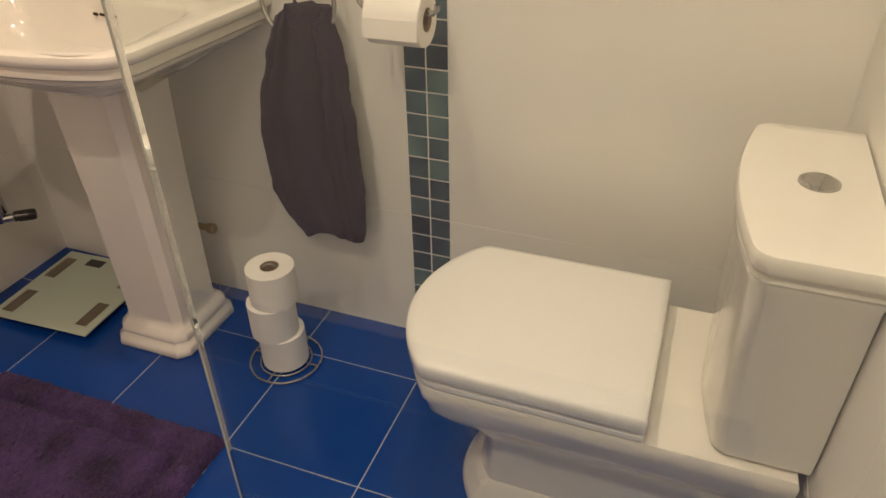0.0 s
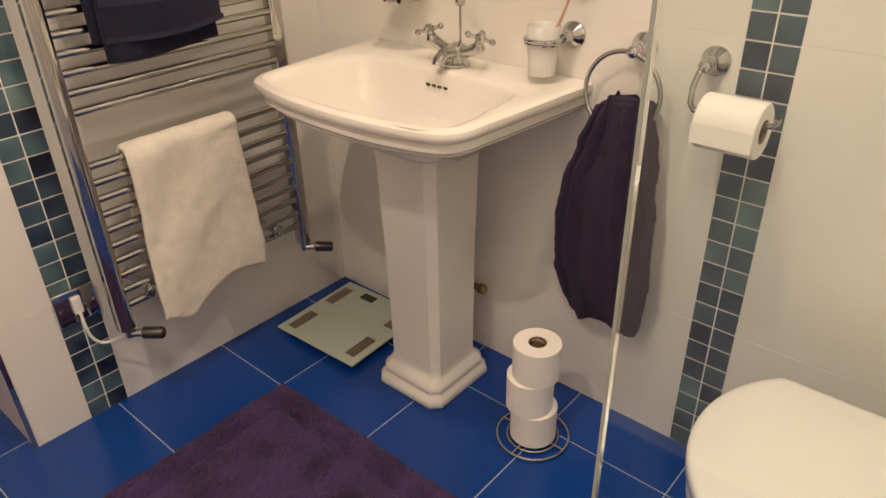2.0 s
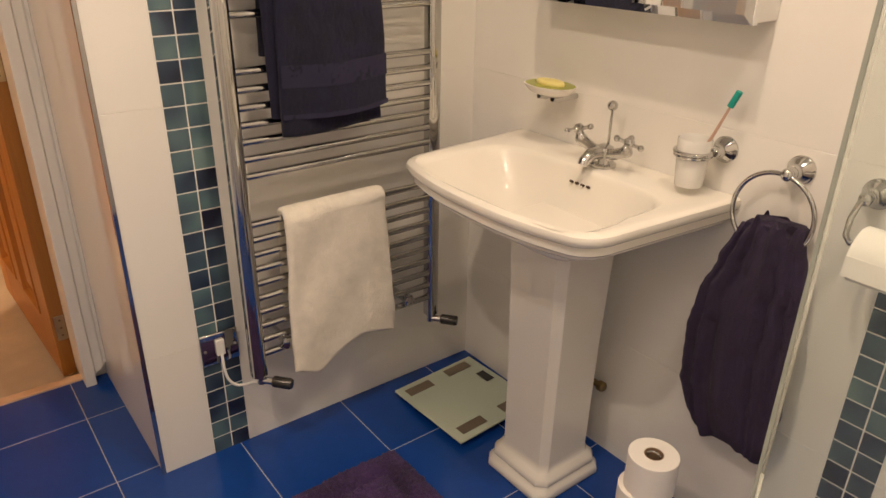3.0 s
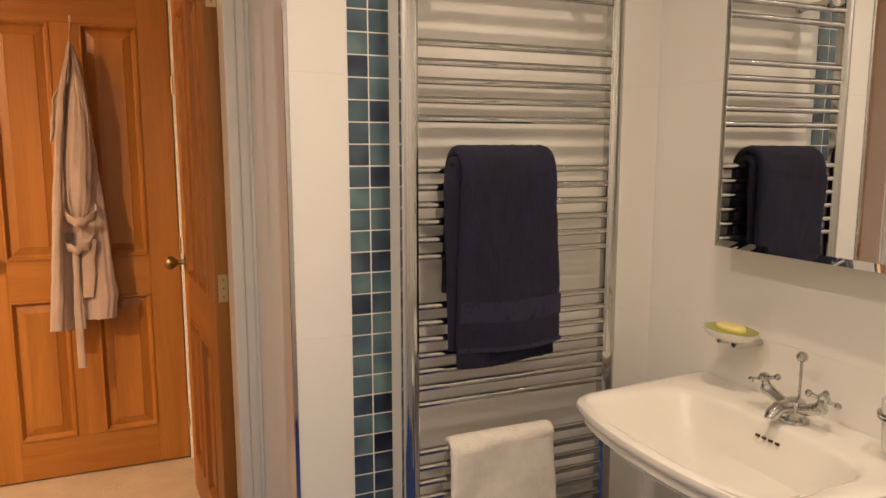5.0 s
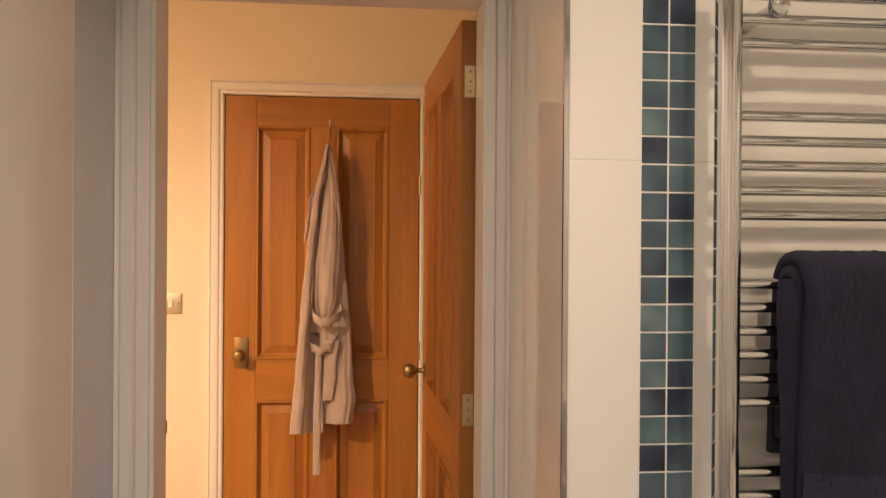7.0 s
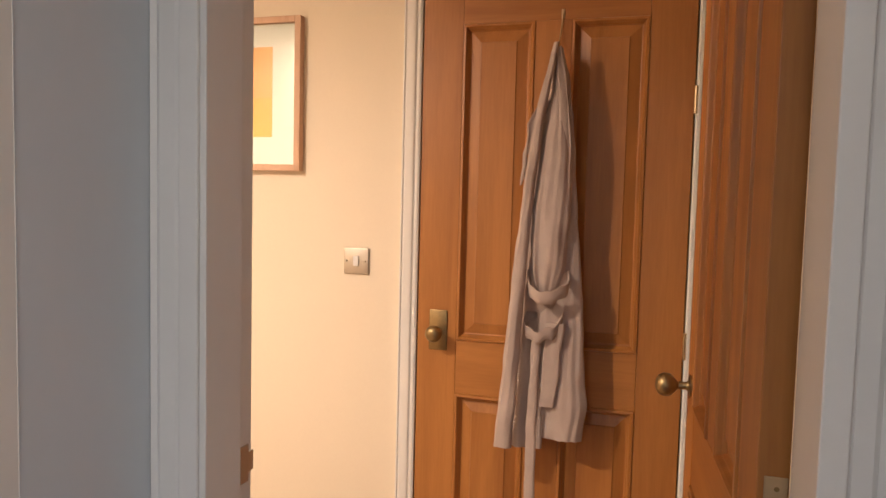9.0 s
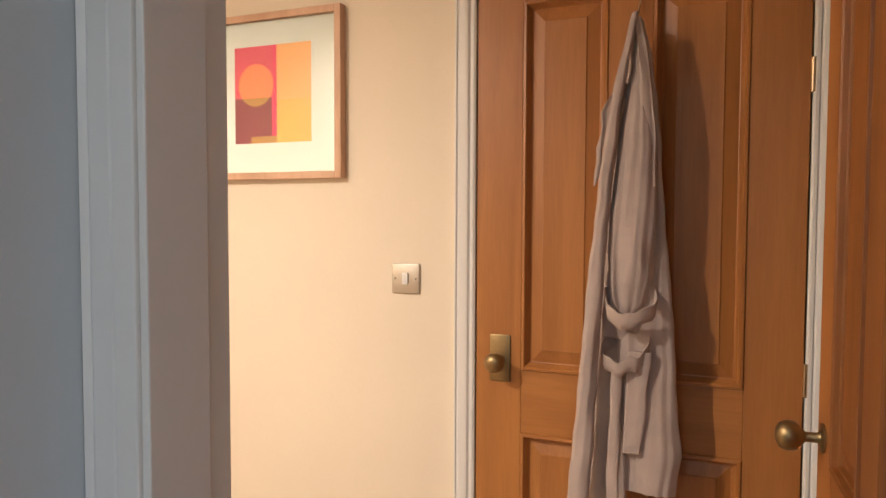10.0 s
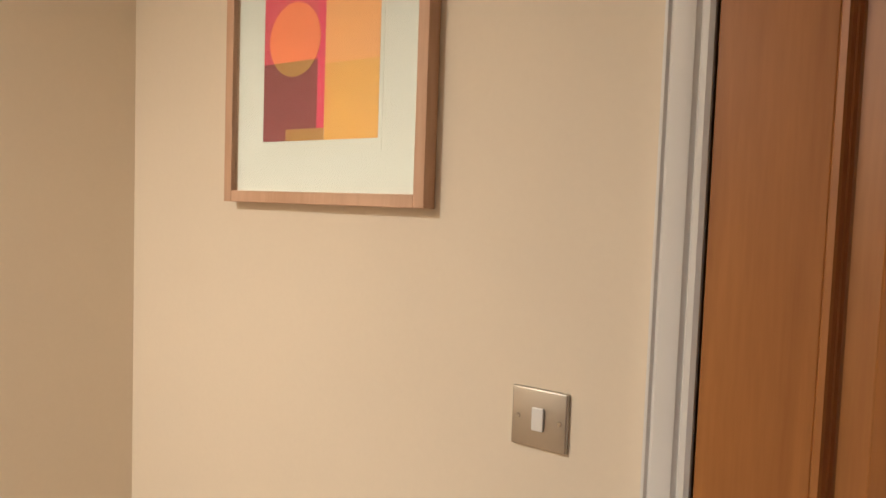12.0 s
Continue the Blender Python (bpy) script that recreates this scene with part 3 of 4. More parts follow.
for side in (-1, 1):
    ay = TY + side * 0.062
    part("arm", tube([(TX, TY, 0.828), (TX - 0.004, TY + side * 0.03, 0.832), (TX - 0.006, ay, 0.846)], [0.014, 0.012, 0.013], 14), CHROME, tap, smooth=40)
    bm = lathe((TX - 0.006, ay, 0.842), (-0.12, side * 0.35, 1), [(0, 0.014), (0.008, 0.015), (0.016, 0.010), (0.026, 0.009), (0.034, 0.012), (0.040, 0.006)], 18)
    top = Vector((TX - 0.006, ay, 0.842)) + Vector((-0.12, side * 0.35, 1)).normalized() * 0.028
    for a in (0.5, 0.5 + math.pi / 2):
        across = Vector((math.cos(a), math.sin(a), -0.35 * side * math.sin(a))) * 0.026
        tube([top - across, top + across], 0.0042, 10, bm)
        ball(top - across, 0.0072, bm, 10)
        ball(top + across, 0.0072, bm, 10)
    part("handle", bm, CHROME, tap, "chrome cross handle", smooth=40)
bm = tube([(TX + 0.012, TY, 0.83), (TX + 0.012, TY, 0.925)], 0.003, 10)
ball((TX + 0.012, TY, 0.932), 0.0115, bm)
part("rod", bm, CHROME, tap, "pop-up waste rod with a ball knob", smooth=40)


def rose(ob, centre, label=""):
    """Round stepped wall plate of a fitting."""
    return part("wall_plate", lathe(centre, (-1, 0, 0), [(0, 0.027), (0.004, 0.027), (0.007, 0.024), (0.012, 0.022), (0.017, 0.014), (0.030, 0.009), (0.036, 0.011), (0.042, 0.009)], 26), CHROME, ob, label, smooth=40)


dish = thing("soap_dish", (1.82, 1.962, 0.92), "white and green oval soap dish in a chrome wall holder", "soap dish")
DX, DY, DZ = 1.818, 1.945, 0.928
for side in (-1, 1):
    part("bracket", tube([(EAST - 0.001, DY + side * 0.022, DZ - 0.012), (DX + 0.01, DY + side * 0.022, DZ - 0.014), (DX - 0.012, DY + side * 0.022, DZ - 0.009)], 0.007, 12), CHROME, dish, smooth=40)


def oval(cx, cy, a, b, z, n=32):
    return [(cx + a * math.cos(t), cy + b * math.sin(t), z) for t in (math.tau * k / n for k in range(n))]


part("bowl", loft([oval(DX, DY, a, b, DZ + h) for a, b, h in ((0.026, 0.042, -0.004), (0.040, 0.060, 0.004), (0.049, 0.070, 0.016), (0.050, 0.0715, 0.019), (0.047, 0.068, 0.0195))]), CERAMIC, dish, smooth=50)
part("liner", loft([oval(DX, DY, a, b, DZ + h) for a, b, h in ((0.047, 0.068, 0.0202), (0.044, 0.064, 0.021), (0.034, 0.052, 0.0145), (0.02, 0.03, 0.013))]), DISH_GREEN, dish, "olive green inside", smooth=50)
soap = single("soap_bar", loft([oval(DX, DY, a, b, DZ + h) for a, b, h in ((0.016, 0.032, 0.0148), (0.022, 0.040, 0.018), (0.023, 0.041, 0.024), (0.020, 0.037, 0.029), (0.010, 0.024, 0.031))]), SOAP, "worn pale yellow soap bar in a green dish", "soap", smooth=60)

UX, UY = 1.822, 1.546
holder = thing("tumbler_holder", (EAST, UY, 0.88), "chrome wall ring holding a frosted glass tumbler", "tumbler holder")
rose(holder, (EAST - 0.0005, UY - 0.030, 0.885))
part("ring", tube(arc((UX, UY, 0.885), 0.0355, -0.5, math.tau - 0.55, (1, 0, 0), (0, 1, 0), 30), 0.0045, 10), CHROME, holder, smooth=40)
part("stem", tube([(EAST - 0.035, UY - 0.030, 0.885), (UX + 0.028, UY - 0.024, 0.885)], 0.006, 10), CHROME, holder, smooth=40)
part("ring_band", tube(arc((UX, UY, 0.878), 0.0352, 0, math.tau, (1, 0, 0), (0, 1, 0), 30)[:-1] + [Vector((UX + 0.0352, UY, 0.878))], 0.003, 8), CHROME, holder, smooth=40)
tumbler = single("tumbler", lathe((UX, UY, 0.815), (0, 0, 1), [(0.0, 0.010), (0.0, 0.026), (0.004, 0.0275), (0.094, 0.0335), (0.097, 0.0325), (0.094, 0.031), (0.008, 0.0255), (0.006, 0.01)], 30), FROSTED, "frosted glass bathroom tumbler in a chrome ring", "tumbler", smooth=40)
brush = thing("toothbrush", (UX, UY, 0.83), "brown toothbrush with teal bristles leaning in the tumbler", "toothbrush")
part("handle", tube([(UX + 0.004, UY + 0.012, 0.823), (UX + 0.016, UY - 0.026, 0.92), (UX + 0.022, UY - 0.050, 0.985)], [0.0032, 0.0034, 0.0026], 10), BRUSH_WOOD, brush, smooth=40)
part("head", tube([(UX + 0.021, UY - 0.048, 0.980), (UX + 0.024, UY - 0.060, 1.010)], [0.0068, 0.0068], 8), BRISTLE, brush, "teal bristles")

# towel ring and plum towel
ring_ob = thing("towel_ring", (EAST, 1.364, 0.885), "chrome towel ring on a round wall plate", "towel ring")
rose(ring_ob, (EAST - 0.0005, 1.360, 0.885))
RX, RY, RZ = 1.838, 1.373, 0.803
part("knuckle", ball((EAST - 0.046, 1.362, 0.883), 0.0125), CHROME, ring_ob, smooth=50)
part("ring", tube(arc((RX, RY, RZ), 0.079, math.pi / 2, math.pi / 2 + math.tau, (0, 1, 0), (0.05, 0, 1), 48), 0.0048, 12, caps=False), CHROME, ring_ob, smooth=60)


def between(table, z):
    """Straight-line reading of a table of rows that start with a height."""
    rows = sorted(table)
    for a, b in zip(rows, rows[1:]):
        if a[0] <= z <= b[0]:
            f = (z - a[0]) / (b[0] - a[0])
            return [p + (q - p) * f for p, q in zip(a[1:], b[1:])]
    return rows[-1][1:] if z > rows[-1][0] else rows[0][1:]


def hanging(table, z0, z1, steps, n, place, folds, seed, swell=1.0):
    """A gathered cloth: rows of (z, left, right, depth); place(a, d, z) lays it into the room; folds: how many ripples."""
    rings = []
    for k in range(steps + 1):
        z = z0 + (z1 - z0) * k / steps
        a0, a1, depth = between(table, z)
        ring = []
        for i in range(n):
            u = math.tau * i / n
            c, s = math.cos(u), math.sin(u)
            a = (a0 + a1) / 2 + (a1 - a0) / 2 * math.copysign(abs(c) ** 0.75, c)
            wave = 1.1 * noise.noise(Vector((folds * 1.1 * c + seed * 3, z * 1.6, seed))) + 0.6 * noise.noise(Vector((folds * 2.6 * c - z * 1.8, z * 2.6, seed + 5)))
            wob = noise.noise(Vector((a * 22, z * 9 + seed, s * 1.5))) * 0.22
            d = depth * (0.5 + 0.5 * s * (0.72 + 0.42 * wave * swell + wob)) if s > 0 else depth * (0.5 + 0.5 * s)
            ring.append(place(a + noise.noise(Vector((z * 14, seed, c))) * 0.004, d, z + noise.noise(Vector((a * 30, seed, 2.0))) * 0.004))
        rings.append(ring)
    return loft(rings)


cloth = hanging([(0.276, 1.276, 1.446, 0.054), (0.31, 1.268, 1.464, 0.066), (0.39, 1.263, 1.488, 0.076), (0.52, 1.264, 1.496, 0.078), (0.60, 1.268, 1.480, 0.076), (0.69, 1.280, 1.457, 0.068), (0.76, 1.296, 1.430, 0.056), (0.785, 1.302, 1.420, 0.042)], 0.276, 0.785, 110, 120, lambda a, d, z: (EAST - 0.022 - d, a, z), 2.6, 0.7, 1.5)
for v in cloth.verts:
    front = max(0.0, min(1.0, (EAST - 0.024 - v.co.x) / 0.03))
    fold = math.sin(v.co.y * 175 + 1.6 * math.sin(v.co.z * 6) + 2.5 * noise.noise(Vector((v.co.y * 8, v.co.z * 3, 1))))
    near_top = max(0.0, (v.co.z - 0.42) / 0.35)
    v.co.x -= front * (0.0006 + 0.0024 * near_top) * fold
    v.co.y += 0.007 * noise.noise(Vector((v.co.z * 17, round(front), 4))) + 0.004 * noise.noise(Vector((v.co.z * 45, front, 9)))
    v.co.x -= front * 0.0010 * noise.noise(v.co * 90)
    # the hem hangs in two lobes
    hem = 0.274 + 0.026 * math.exp(-((v.co.y - 1.356) / 0.026) ** 2) + 0.010 * math.exp(-((v.co.y - 1.44) / 0.03) ** 2)
    v.co.z = hem + (v.co.z - 0.276) * (0.785 - hem) / 0.509
    if v.co.z > 0.735:
        v.co.z += (0.010 * math.sin(v.co.y * 150) + 0.006 * math.sin(v.co.y * 330)) * (v.co.z - 0.735) / 0.05
single("hand_towel", cloth, TOWEL_PLUM, "plum purple terry hand towel gathered through a chrome ring", "towel", smooth=60)

# toilet roll holder on the wall
tp = thing("toilet_roll_holder", (EAST, 1.226, 0.878), "chrome wall holder with a white toilet roll", "roll holder")
rose(tp, (EAST - 0.0005, 1.222, 0.880))
part("arm", tube([(EAST - 0.038, 1.222, 0.880), (1.828, 1.226, 0.874), (1.814, 1.228, 0.850), (1.808, 1.226, 0.822), (1.808, 1.218, 0.812), (1.808, 1.19, 0.811), (1.808, 1.084, 0.811), (1.808, 1.078, 0.817), (1.808, 1.077, 0.826)], 0.0052, 12), CHROME, tp, smooth=40)
part("knuckle", ball((EAST - 0.046, 1.223, 0.880), 0.0125), CHROME, tp, smooth=50)
roll = thing("toilet_roll", (1.808, 1.156, 0.80), "white toilet roll hanging on a chrome arm", "toilet roll", "toilet rolls")
part("paper", lathe((1.808, 1.096, 0.799), (0, 1, 0), [(0.0, 0.021), (0.0, 0.046), (0.002, 0.048), (0.102, 0.048), (0.104, 0.046), (0.104, 0.021), (0.0, 0.021)], 40, caps=False), PAPER, roll, smooth=40)
part("core", lathe((1.808, 1.0955, 0.799), (0, 1, 0), [(0.0, 0.019), (0.0, 0.0208), (0.105, 0.0208), (0.105, 0.019), (0.0, 0.019)], 24, caps=False), CARD, roll, "brown card core", smooth=40)
flap = [[(1.808 - 0.0483 - 0.0006 * k, 1.0965 + 0.103 * j, 0.799 + 0.010 - k * 0.007) for k in range(6)] + [(1.808 - 0.0473 - 0.0006 * k, 1.0965 + 0.103 * j, 0.799 + 0.010 - k * 0.007) for k in range(5, -1, -1)] for j in (0, 1)]
part("loose_sheet", loft(flap), PAPER, roll)

# roll stand
SX, SY = 1.684, 1.431
stand = thing("roll_stand", (SX, SY, 0), "chrome wire floor stand for spare toilet rolls", "roll stand")
part("base_ring", tube(arc((SX, SY, 0.006), 0.084, 0, math.tau, (1, 0, 0), (0, 1, 0), 40), 0.0030, 10, caps=False), CHROME, stand, smooth=60)
part("inner_ring", tube(arc((SX, SY, 0.006), 0.060, 0, math.tau, (1, 0, 0), (0, 1, 0), 40), 0.0026, 10, caps=False), CHROME, stand, smooth=60)
bm = tube([(SX - 0.084, SY, 0.006), (SX + 0.084, SY, 0.006)], 0.0026, 8)
tube([(SX, SY - 0.084, 0.006), (SX, SY + 0.084, 0.006)], 0.003, 8, bm)
part("base_cross", bm, CHROME, stand)
part("post", tube([(SX, SY, 0.006), (SX, SY, 0.250)], 0.004, 10), CHROME, stand, smooth=60)
part("loop", tube(arc((SX, SY, 0.266), 0.0155, -math.pi / 2, 1.5 * math.pi, (0.35, -0.94, 0), (0, 0, 1), 24), 0.0024, 8, caps=False), CHROME, stand, smooth=60)
spare = None
for k, (ox, oy, z) in enumerate(((0.0, 0.0, 0.0102), (-0.006, 0.010, 0.0985), (0.001, 0.001, 0.1868))):
    if spare is None:
        spare = thing("spare_roll", (SX, SY, z), "white spare toilet roll stacked on a chrome stand", "toilet roll", "spare rolls")
        part("paper", lathe((SX, SY, z), (0, 0, 1), [(0.0, 0.021), (0.0, 0.0525), (0.0012, 0.0535), (0.0868, 0.0535), (0.088, 0.0525), (0.088, 0.021), (0.0, 0.021)], 48, caps=False), PAPER, spare, smooth=22)
        part("core", lathe((SX, SY, z), (0, 0, 1), [(0.0005, 0.0188), (0.0005, 0.0207), (0.0875, 0.0207), (0.0875, 0.0188), (0.0005, 0.0188)], 24, caps=False), CARD, spare, "brown card core", smooth=40)
    else:
        copy_thing(spare, Matrix.Translation((SX + ox, SY + oy, z)))

# ---------------------------------------------------------------- toilet
TC = 1.553
toilet = thing("toilet", (TC, 0.75, 0), "white close-coupled ceramic toilet with its lid closed", "toilet")


def d_shape(hw, back, front, z, cx=TC, round_to=0.42, n=40):
    """Straight back and sides, shallow bowed front with blunt corners."""
    ring = []
    sag = hw * round_to
    turn, radius = front - sag, (hw * hw + sag * sag) / (2 * sag)
    ring += [(cx - hw, back, z), (cx - hw, back + (turn - back) * 0.33, z), (cx - hw, back + (turn - back) * 0.66, z), (cx - hw, turn - 0.016, z), (cx - hw * 0.997, turn - 0.006, z)]
    for k in range(n + 1):
        t = (2 * k / n - 1) * 0.975
        ring.append((cx + hw * t, front - radius + math.sqrt(radius ** 2 - (hw * t) ** 2), z))
    ring += [(cx + hw * 0.997, turn - 0.006, z), (cx + hw, turn - 0.016, z)]
    ring += [(cx + hw, back + (turn - back) * 0.66, z), (cx + hw, back + (turn - back) * 0.33, z), (cx + hw, back, z)]
    return ring


part("lid", loft([d_shape(h, b, f, z) for h, b, f, z in ((0.166, 0.616, 1.016, 0.3800), (0.173, 0.611, 1.025, 0.3810), (0.1755, 0.610, 1.0275, 0.385), (0.1755, 0.610, 1.0275, 0.401), (0.1745, 0.611, 1.0265, 0.406), (0.1715, 0.614, 1.023, 0.4095), (0.160, 0.625, 1.010, 0.4120), (0.09, 0.70, 0.93, 0.4130))]), PLASTIC_WHITE, toilet, "glossy white closed lid", smooth=40)
part("seat", loft([d_shape(h, b, f, z) for h, b, f, z in ((0.164, 0.616, 1.010, 0.3585), (0.170, 0.612, 1.019, 0.3610), (0.171, 0.612, 1.020, 0.364), (0.170, 0.612, 1.019, 0.371), (0.163, 0.618, 1.010, 0.3745))]), PLASTIC_WHITE, toilet, smooth=40)
pan = [(0.112, 0.44, 0.930, 0.0005), (0.114, 0.438, 0.933, 0.024), (0.109, 0.442, 0.927, 0.040), (0.100, 0.448, 0.916, 0.050), (0.098, 0.449, 0.912, 0.062), (0.088, 0.455, 0.896, 0.074), (0.085, 0.455, 0.888, 0.14), (0.090, 0.45, 0.892, 0.185), (0.110, 0.435, 0.93, 0.225), (0.140, 0.42, 0.975, 0.262), (0.160, 0.41, 1.005, 0.295), (0.166, 0.405, 1.014, 0.322), (0.170, 0.403, 1.019, 0.330), (0.171, 0.402, 1.020, 0.350), (0.168, 0.405, 1.017, 0.3575), (0.12, 0.45, 0.95, 0.358)]
part("pan", loft([d_shape(h, b, f, z) for h, b, f, z in pan]), CERAMIC, toilet, smooth=35)


def cistern_ring(hw, back, front, z, bow=0.018, r=0.03, cx=1.557):
    ring = [(cx - hw, back, z), (cx - hw, front - r - bow * 0.5, z)]
    for k in range(1, 6):
        a = math.pi / 2 * k / 6
        ring.append((cx - hw + r * (1 - math.cos(a)), front - bow - r + r * math.sin(a), z))
    for k in range(1, 12):
        t = -1 + 2 * k / 12
        ring.append((cx + (hw - r) * t, front - bow * t * t, z))
    half = [(2 * cx - x, y, zz) for x, y, zz in reversed(ring[:7])]
    return ring + half


part("cistern", loft([cistern_ring(h, SOUTH + 0.004, f, z) for h, f, z in ((0.150, 0.535, 0.3582), (0.160, 0.542, 0.366), (0.163, 0.544, 0.40), (0.172, 0.550, 0.655), (0.176, 0.553, 0.662), (0.176, 0.553, 0.670))]), CERAMIC, toilet, smooth=35)
part("cistern_lid", loft([cistern_ring(h, SOUTH + 0.003, f, z) for h, f, z in ((0.178, 0.552, 0.6705), (0.181, 0.554, 0.675), (0.179, 0.552, 0.680), (0.181, 0.554, 0.685), (0.187, 0.558, 0.690), (0.189, 0.560, 0.695), (0.189, 0.560, 0.709), (0.187, 0.558, 0.714), (0.183, 0.554, 0.7155), (0.16, 0.53, 0.716))]), CERAMIC, toilet, smooth=35)
part("flush_button", lathe((1.562, 0.462, 0.7155), (0, 0, 1), [(0, 0.026), (0.003, 0.0255), (0.005, 0.022), (0.004, 0.019), (0.006, 0.017), (0.0072, 0.008)], 30), CHROME, toilet, "round chrome push button", smooth=30)

# ---------------------------------------------------------------- ladder radiator
RY0 = 2.210
BAR_ROWS = [1.809, 1.769, 1.729, 1.690, 1.573, 1.533, 1.493, 1.453, 1.413, 1.302, 1.264, 1.226, 1.188, 1.149, 1.111, 0.998, 0.960, 0.922, 0.885, 0.848, 0.809, 0.770,
            0.656, 0.618, 0.581, 0.544, 0.506, 0.468, 0.430, 0.392, 0.353, 0.314]
radiator = thing("towel_radiator", (1.406, RY0, 0.26), "tall chrome ladder towel radiator fixed to white tiles", "towel radiator")
for x in (1.1445, 1.6735):
    stile = part("stile", loft([[(x + a, RY0 + b, z) for a, b in ((-0.017, 0.015), (-0.019, 0.012), (-0.0195, -0.002), (-0.017, -0.009), (-0.011, -0.0135), (-0.004, -0.015), (0.004, -0.015), (0.011, -0.0135), (0.017, -0.009), (0.0195, -0.002), (0.019, 0.012), (0.017, 0.015))] for z in (0.258, 0.262, 1.826, 1.830)]), CHROME, radiator, smooth=30)
    part("end_cap", lathe((x, RY0 - 0.001, 1.8302), (0, 0, 1), [(0, 0.0145), (0.004, 0.013), (0.007, 0.007)], 16), CHROME, radiator, smooth=40)
bar_mesh = mesh_of("bar", tube([(0, 0, 0), (0.497, 0, 0)], 0.0088, 14), CHROME, 40)
for z in BAR_ROWS:
    ob = new("bar", bar_mesh)
    ob.parent = radiator
    ob.location = (1.161 - 1.406, -0.002, z - 0.2565)
for x in (1.218, 1.583):
    for z in (1.750, 0.335):
        bm = tube([(x, NORTH - 0.0005, z), (x, RY0 - 0.008, z)], 0.0105, 14)
        lathe((x, RY0 - 0.010, z), (0, -1, 0), [(-0.004, 0.010), (0.0, 0.0165), (0.008, 0.018), (0.014, 0.015), (0.017, 0.007)], 20, bm)
        lathe((x, NORTH - 0.0005, z), (0, -1, 0), [(0, 0.0145), (0.006, 0.014), (0.010, 0.011)], 20, bm)
        part("wall_bracket", bm, CHROME, radiator, smooth=40)
for x, way in ((1.148, 1), (1.671, 1)):
    bm = tube([(x, RY0, 0.2585), (x, RY0, 0.235)], 0.011, 14)
    tube([(x, RY0, 0.243), (x + 0.02 * way, RY0 - 0.022, 0.243)], 0.010, 14, bm)
    valve = part("valve", bm, CHROME, radiator, "chrome radiator valve", smooth=40)
    part("valve_cap", lathe((x + 0.02 * way, RY0 - 0.022, 0.243), (0.66 * way, -0.74, -0.03), [(0, 0.011), (0.003, 0.0145), (0.045, 0.0145), (0.050, 0.012), (0.051, 0.004)], 20), BLACK_CAP, valve, "dark chrome valve cap", smooth=40)

# fused outlet with plug and lead
outlet = thing("fused_outlet", (1.087, NORTH, 0.275), "chrome fused outlet plate set on the mosaic strip", "electrical outlet")
part("plate", box(1.036, 1.132, NORTH - 0.010, NORTH - 0.0005, 0.272, 0.360, 0.004, 3), CHROME, outlet, smooth=40)
part("fuse_cover", box(1.072, 1.094, NORTH - 0.019, NORTH - 0.0104, 0.298, 0.342, 0.003), PLUG_WHITE, outlet, "white plastic fuse cover")
for x in (1.046, 1.122):
    part("screw", lathe((x, NORTH - 0.0102, 0.316), (0, -1, 0), [(0, 0.004), (0.0015, 0.0035)], 12), BRUSHED, outlet)
path = [Vector(p) for p in ((1.083, 2.288, 0.302), (1.081, 2.280, 0.270), (1.086, 2.276, 0.235), (1.102, 2.272, 0.212), (1.122, 2.262, 0.210), (1.138, 2.240, 0.224), (1.1435, 2.215, 0.235))]
smooth_path = []
for a in range(len(path) - 1):
    p0, p1, p2, p3 = path[max(a - 1, 0)], path[a], path[a + 1], path[min(a + 2, len(path) - 1)]
    for k in range(5):
        s = k / 5
        smooth_path.append(0.5 * (2 * p1 + (p2 - p0) * s + (2 * p0 - 5 * p1 + 4 * p2 - p3) * s * s + (3 * p1 - p0 - 3 * p2 + p3) * s ** 3))
smooth_path.append(path[-1])
single("power_lead", tube(smooth_path, 0.0038, 10), PLUG_WHITE, "white flex from the outlet to the radiator element", "cable", smooth=60)


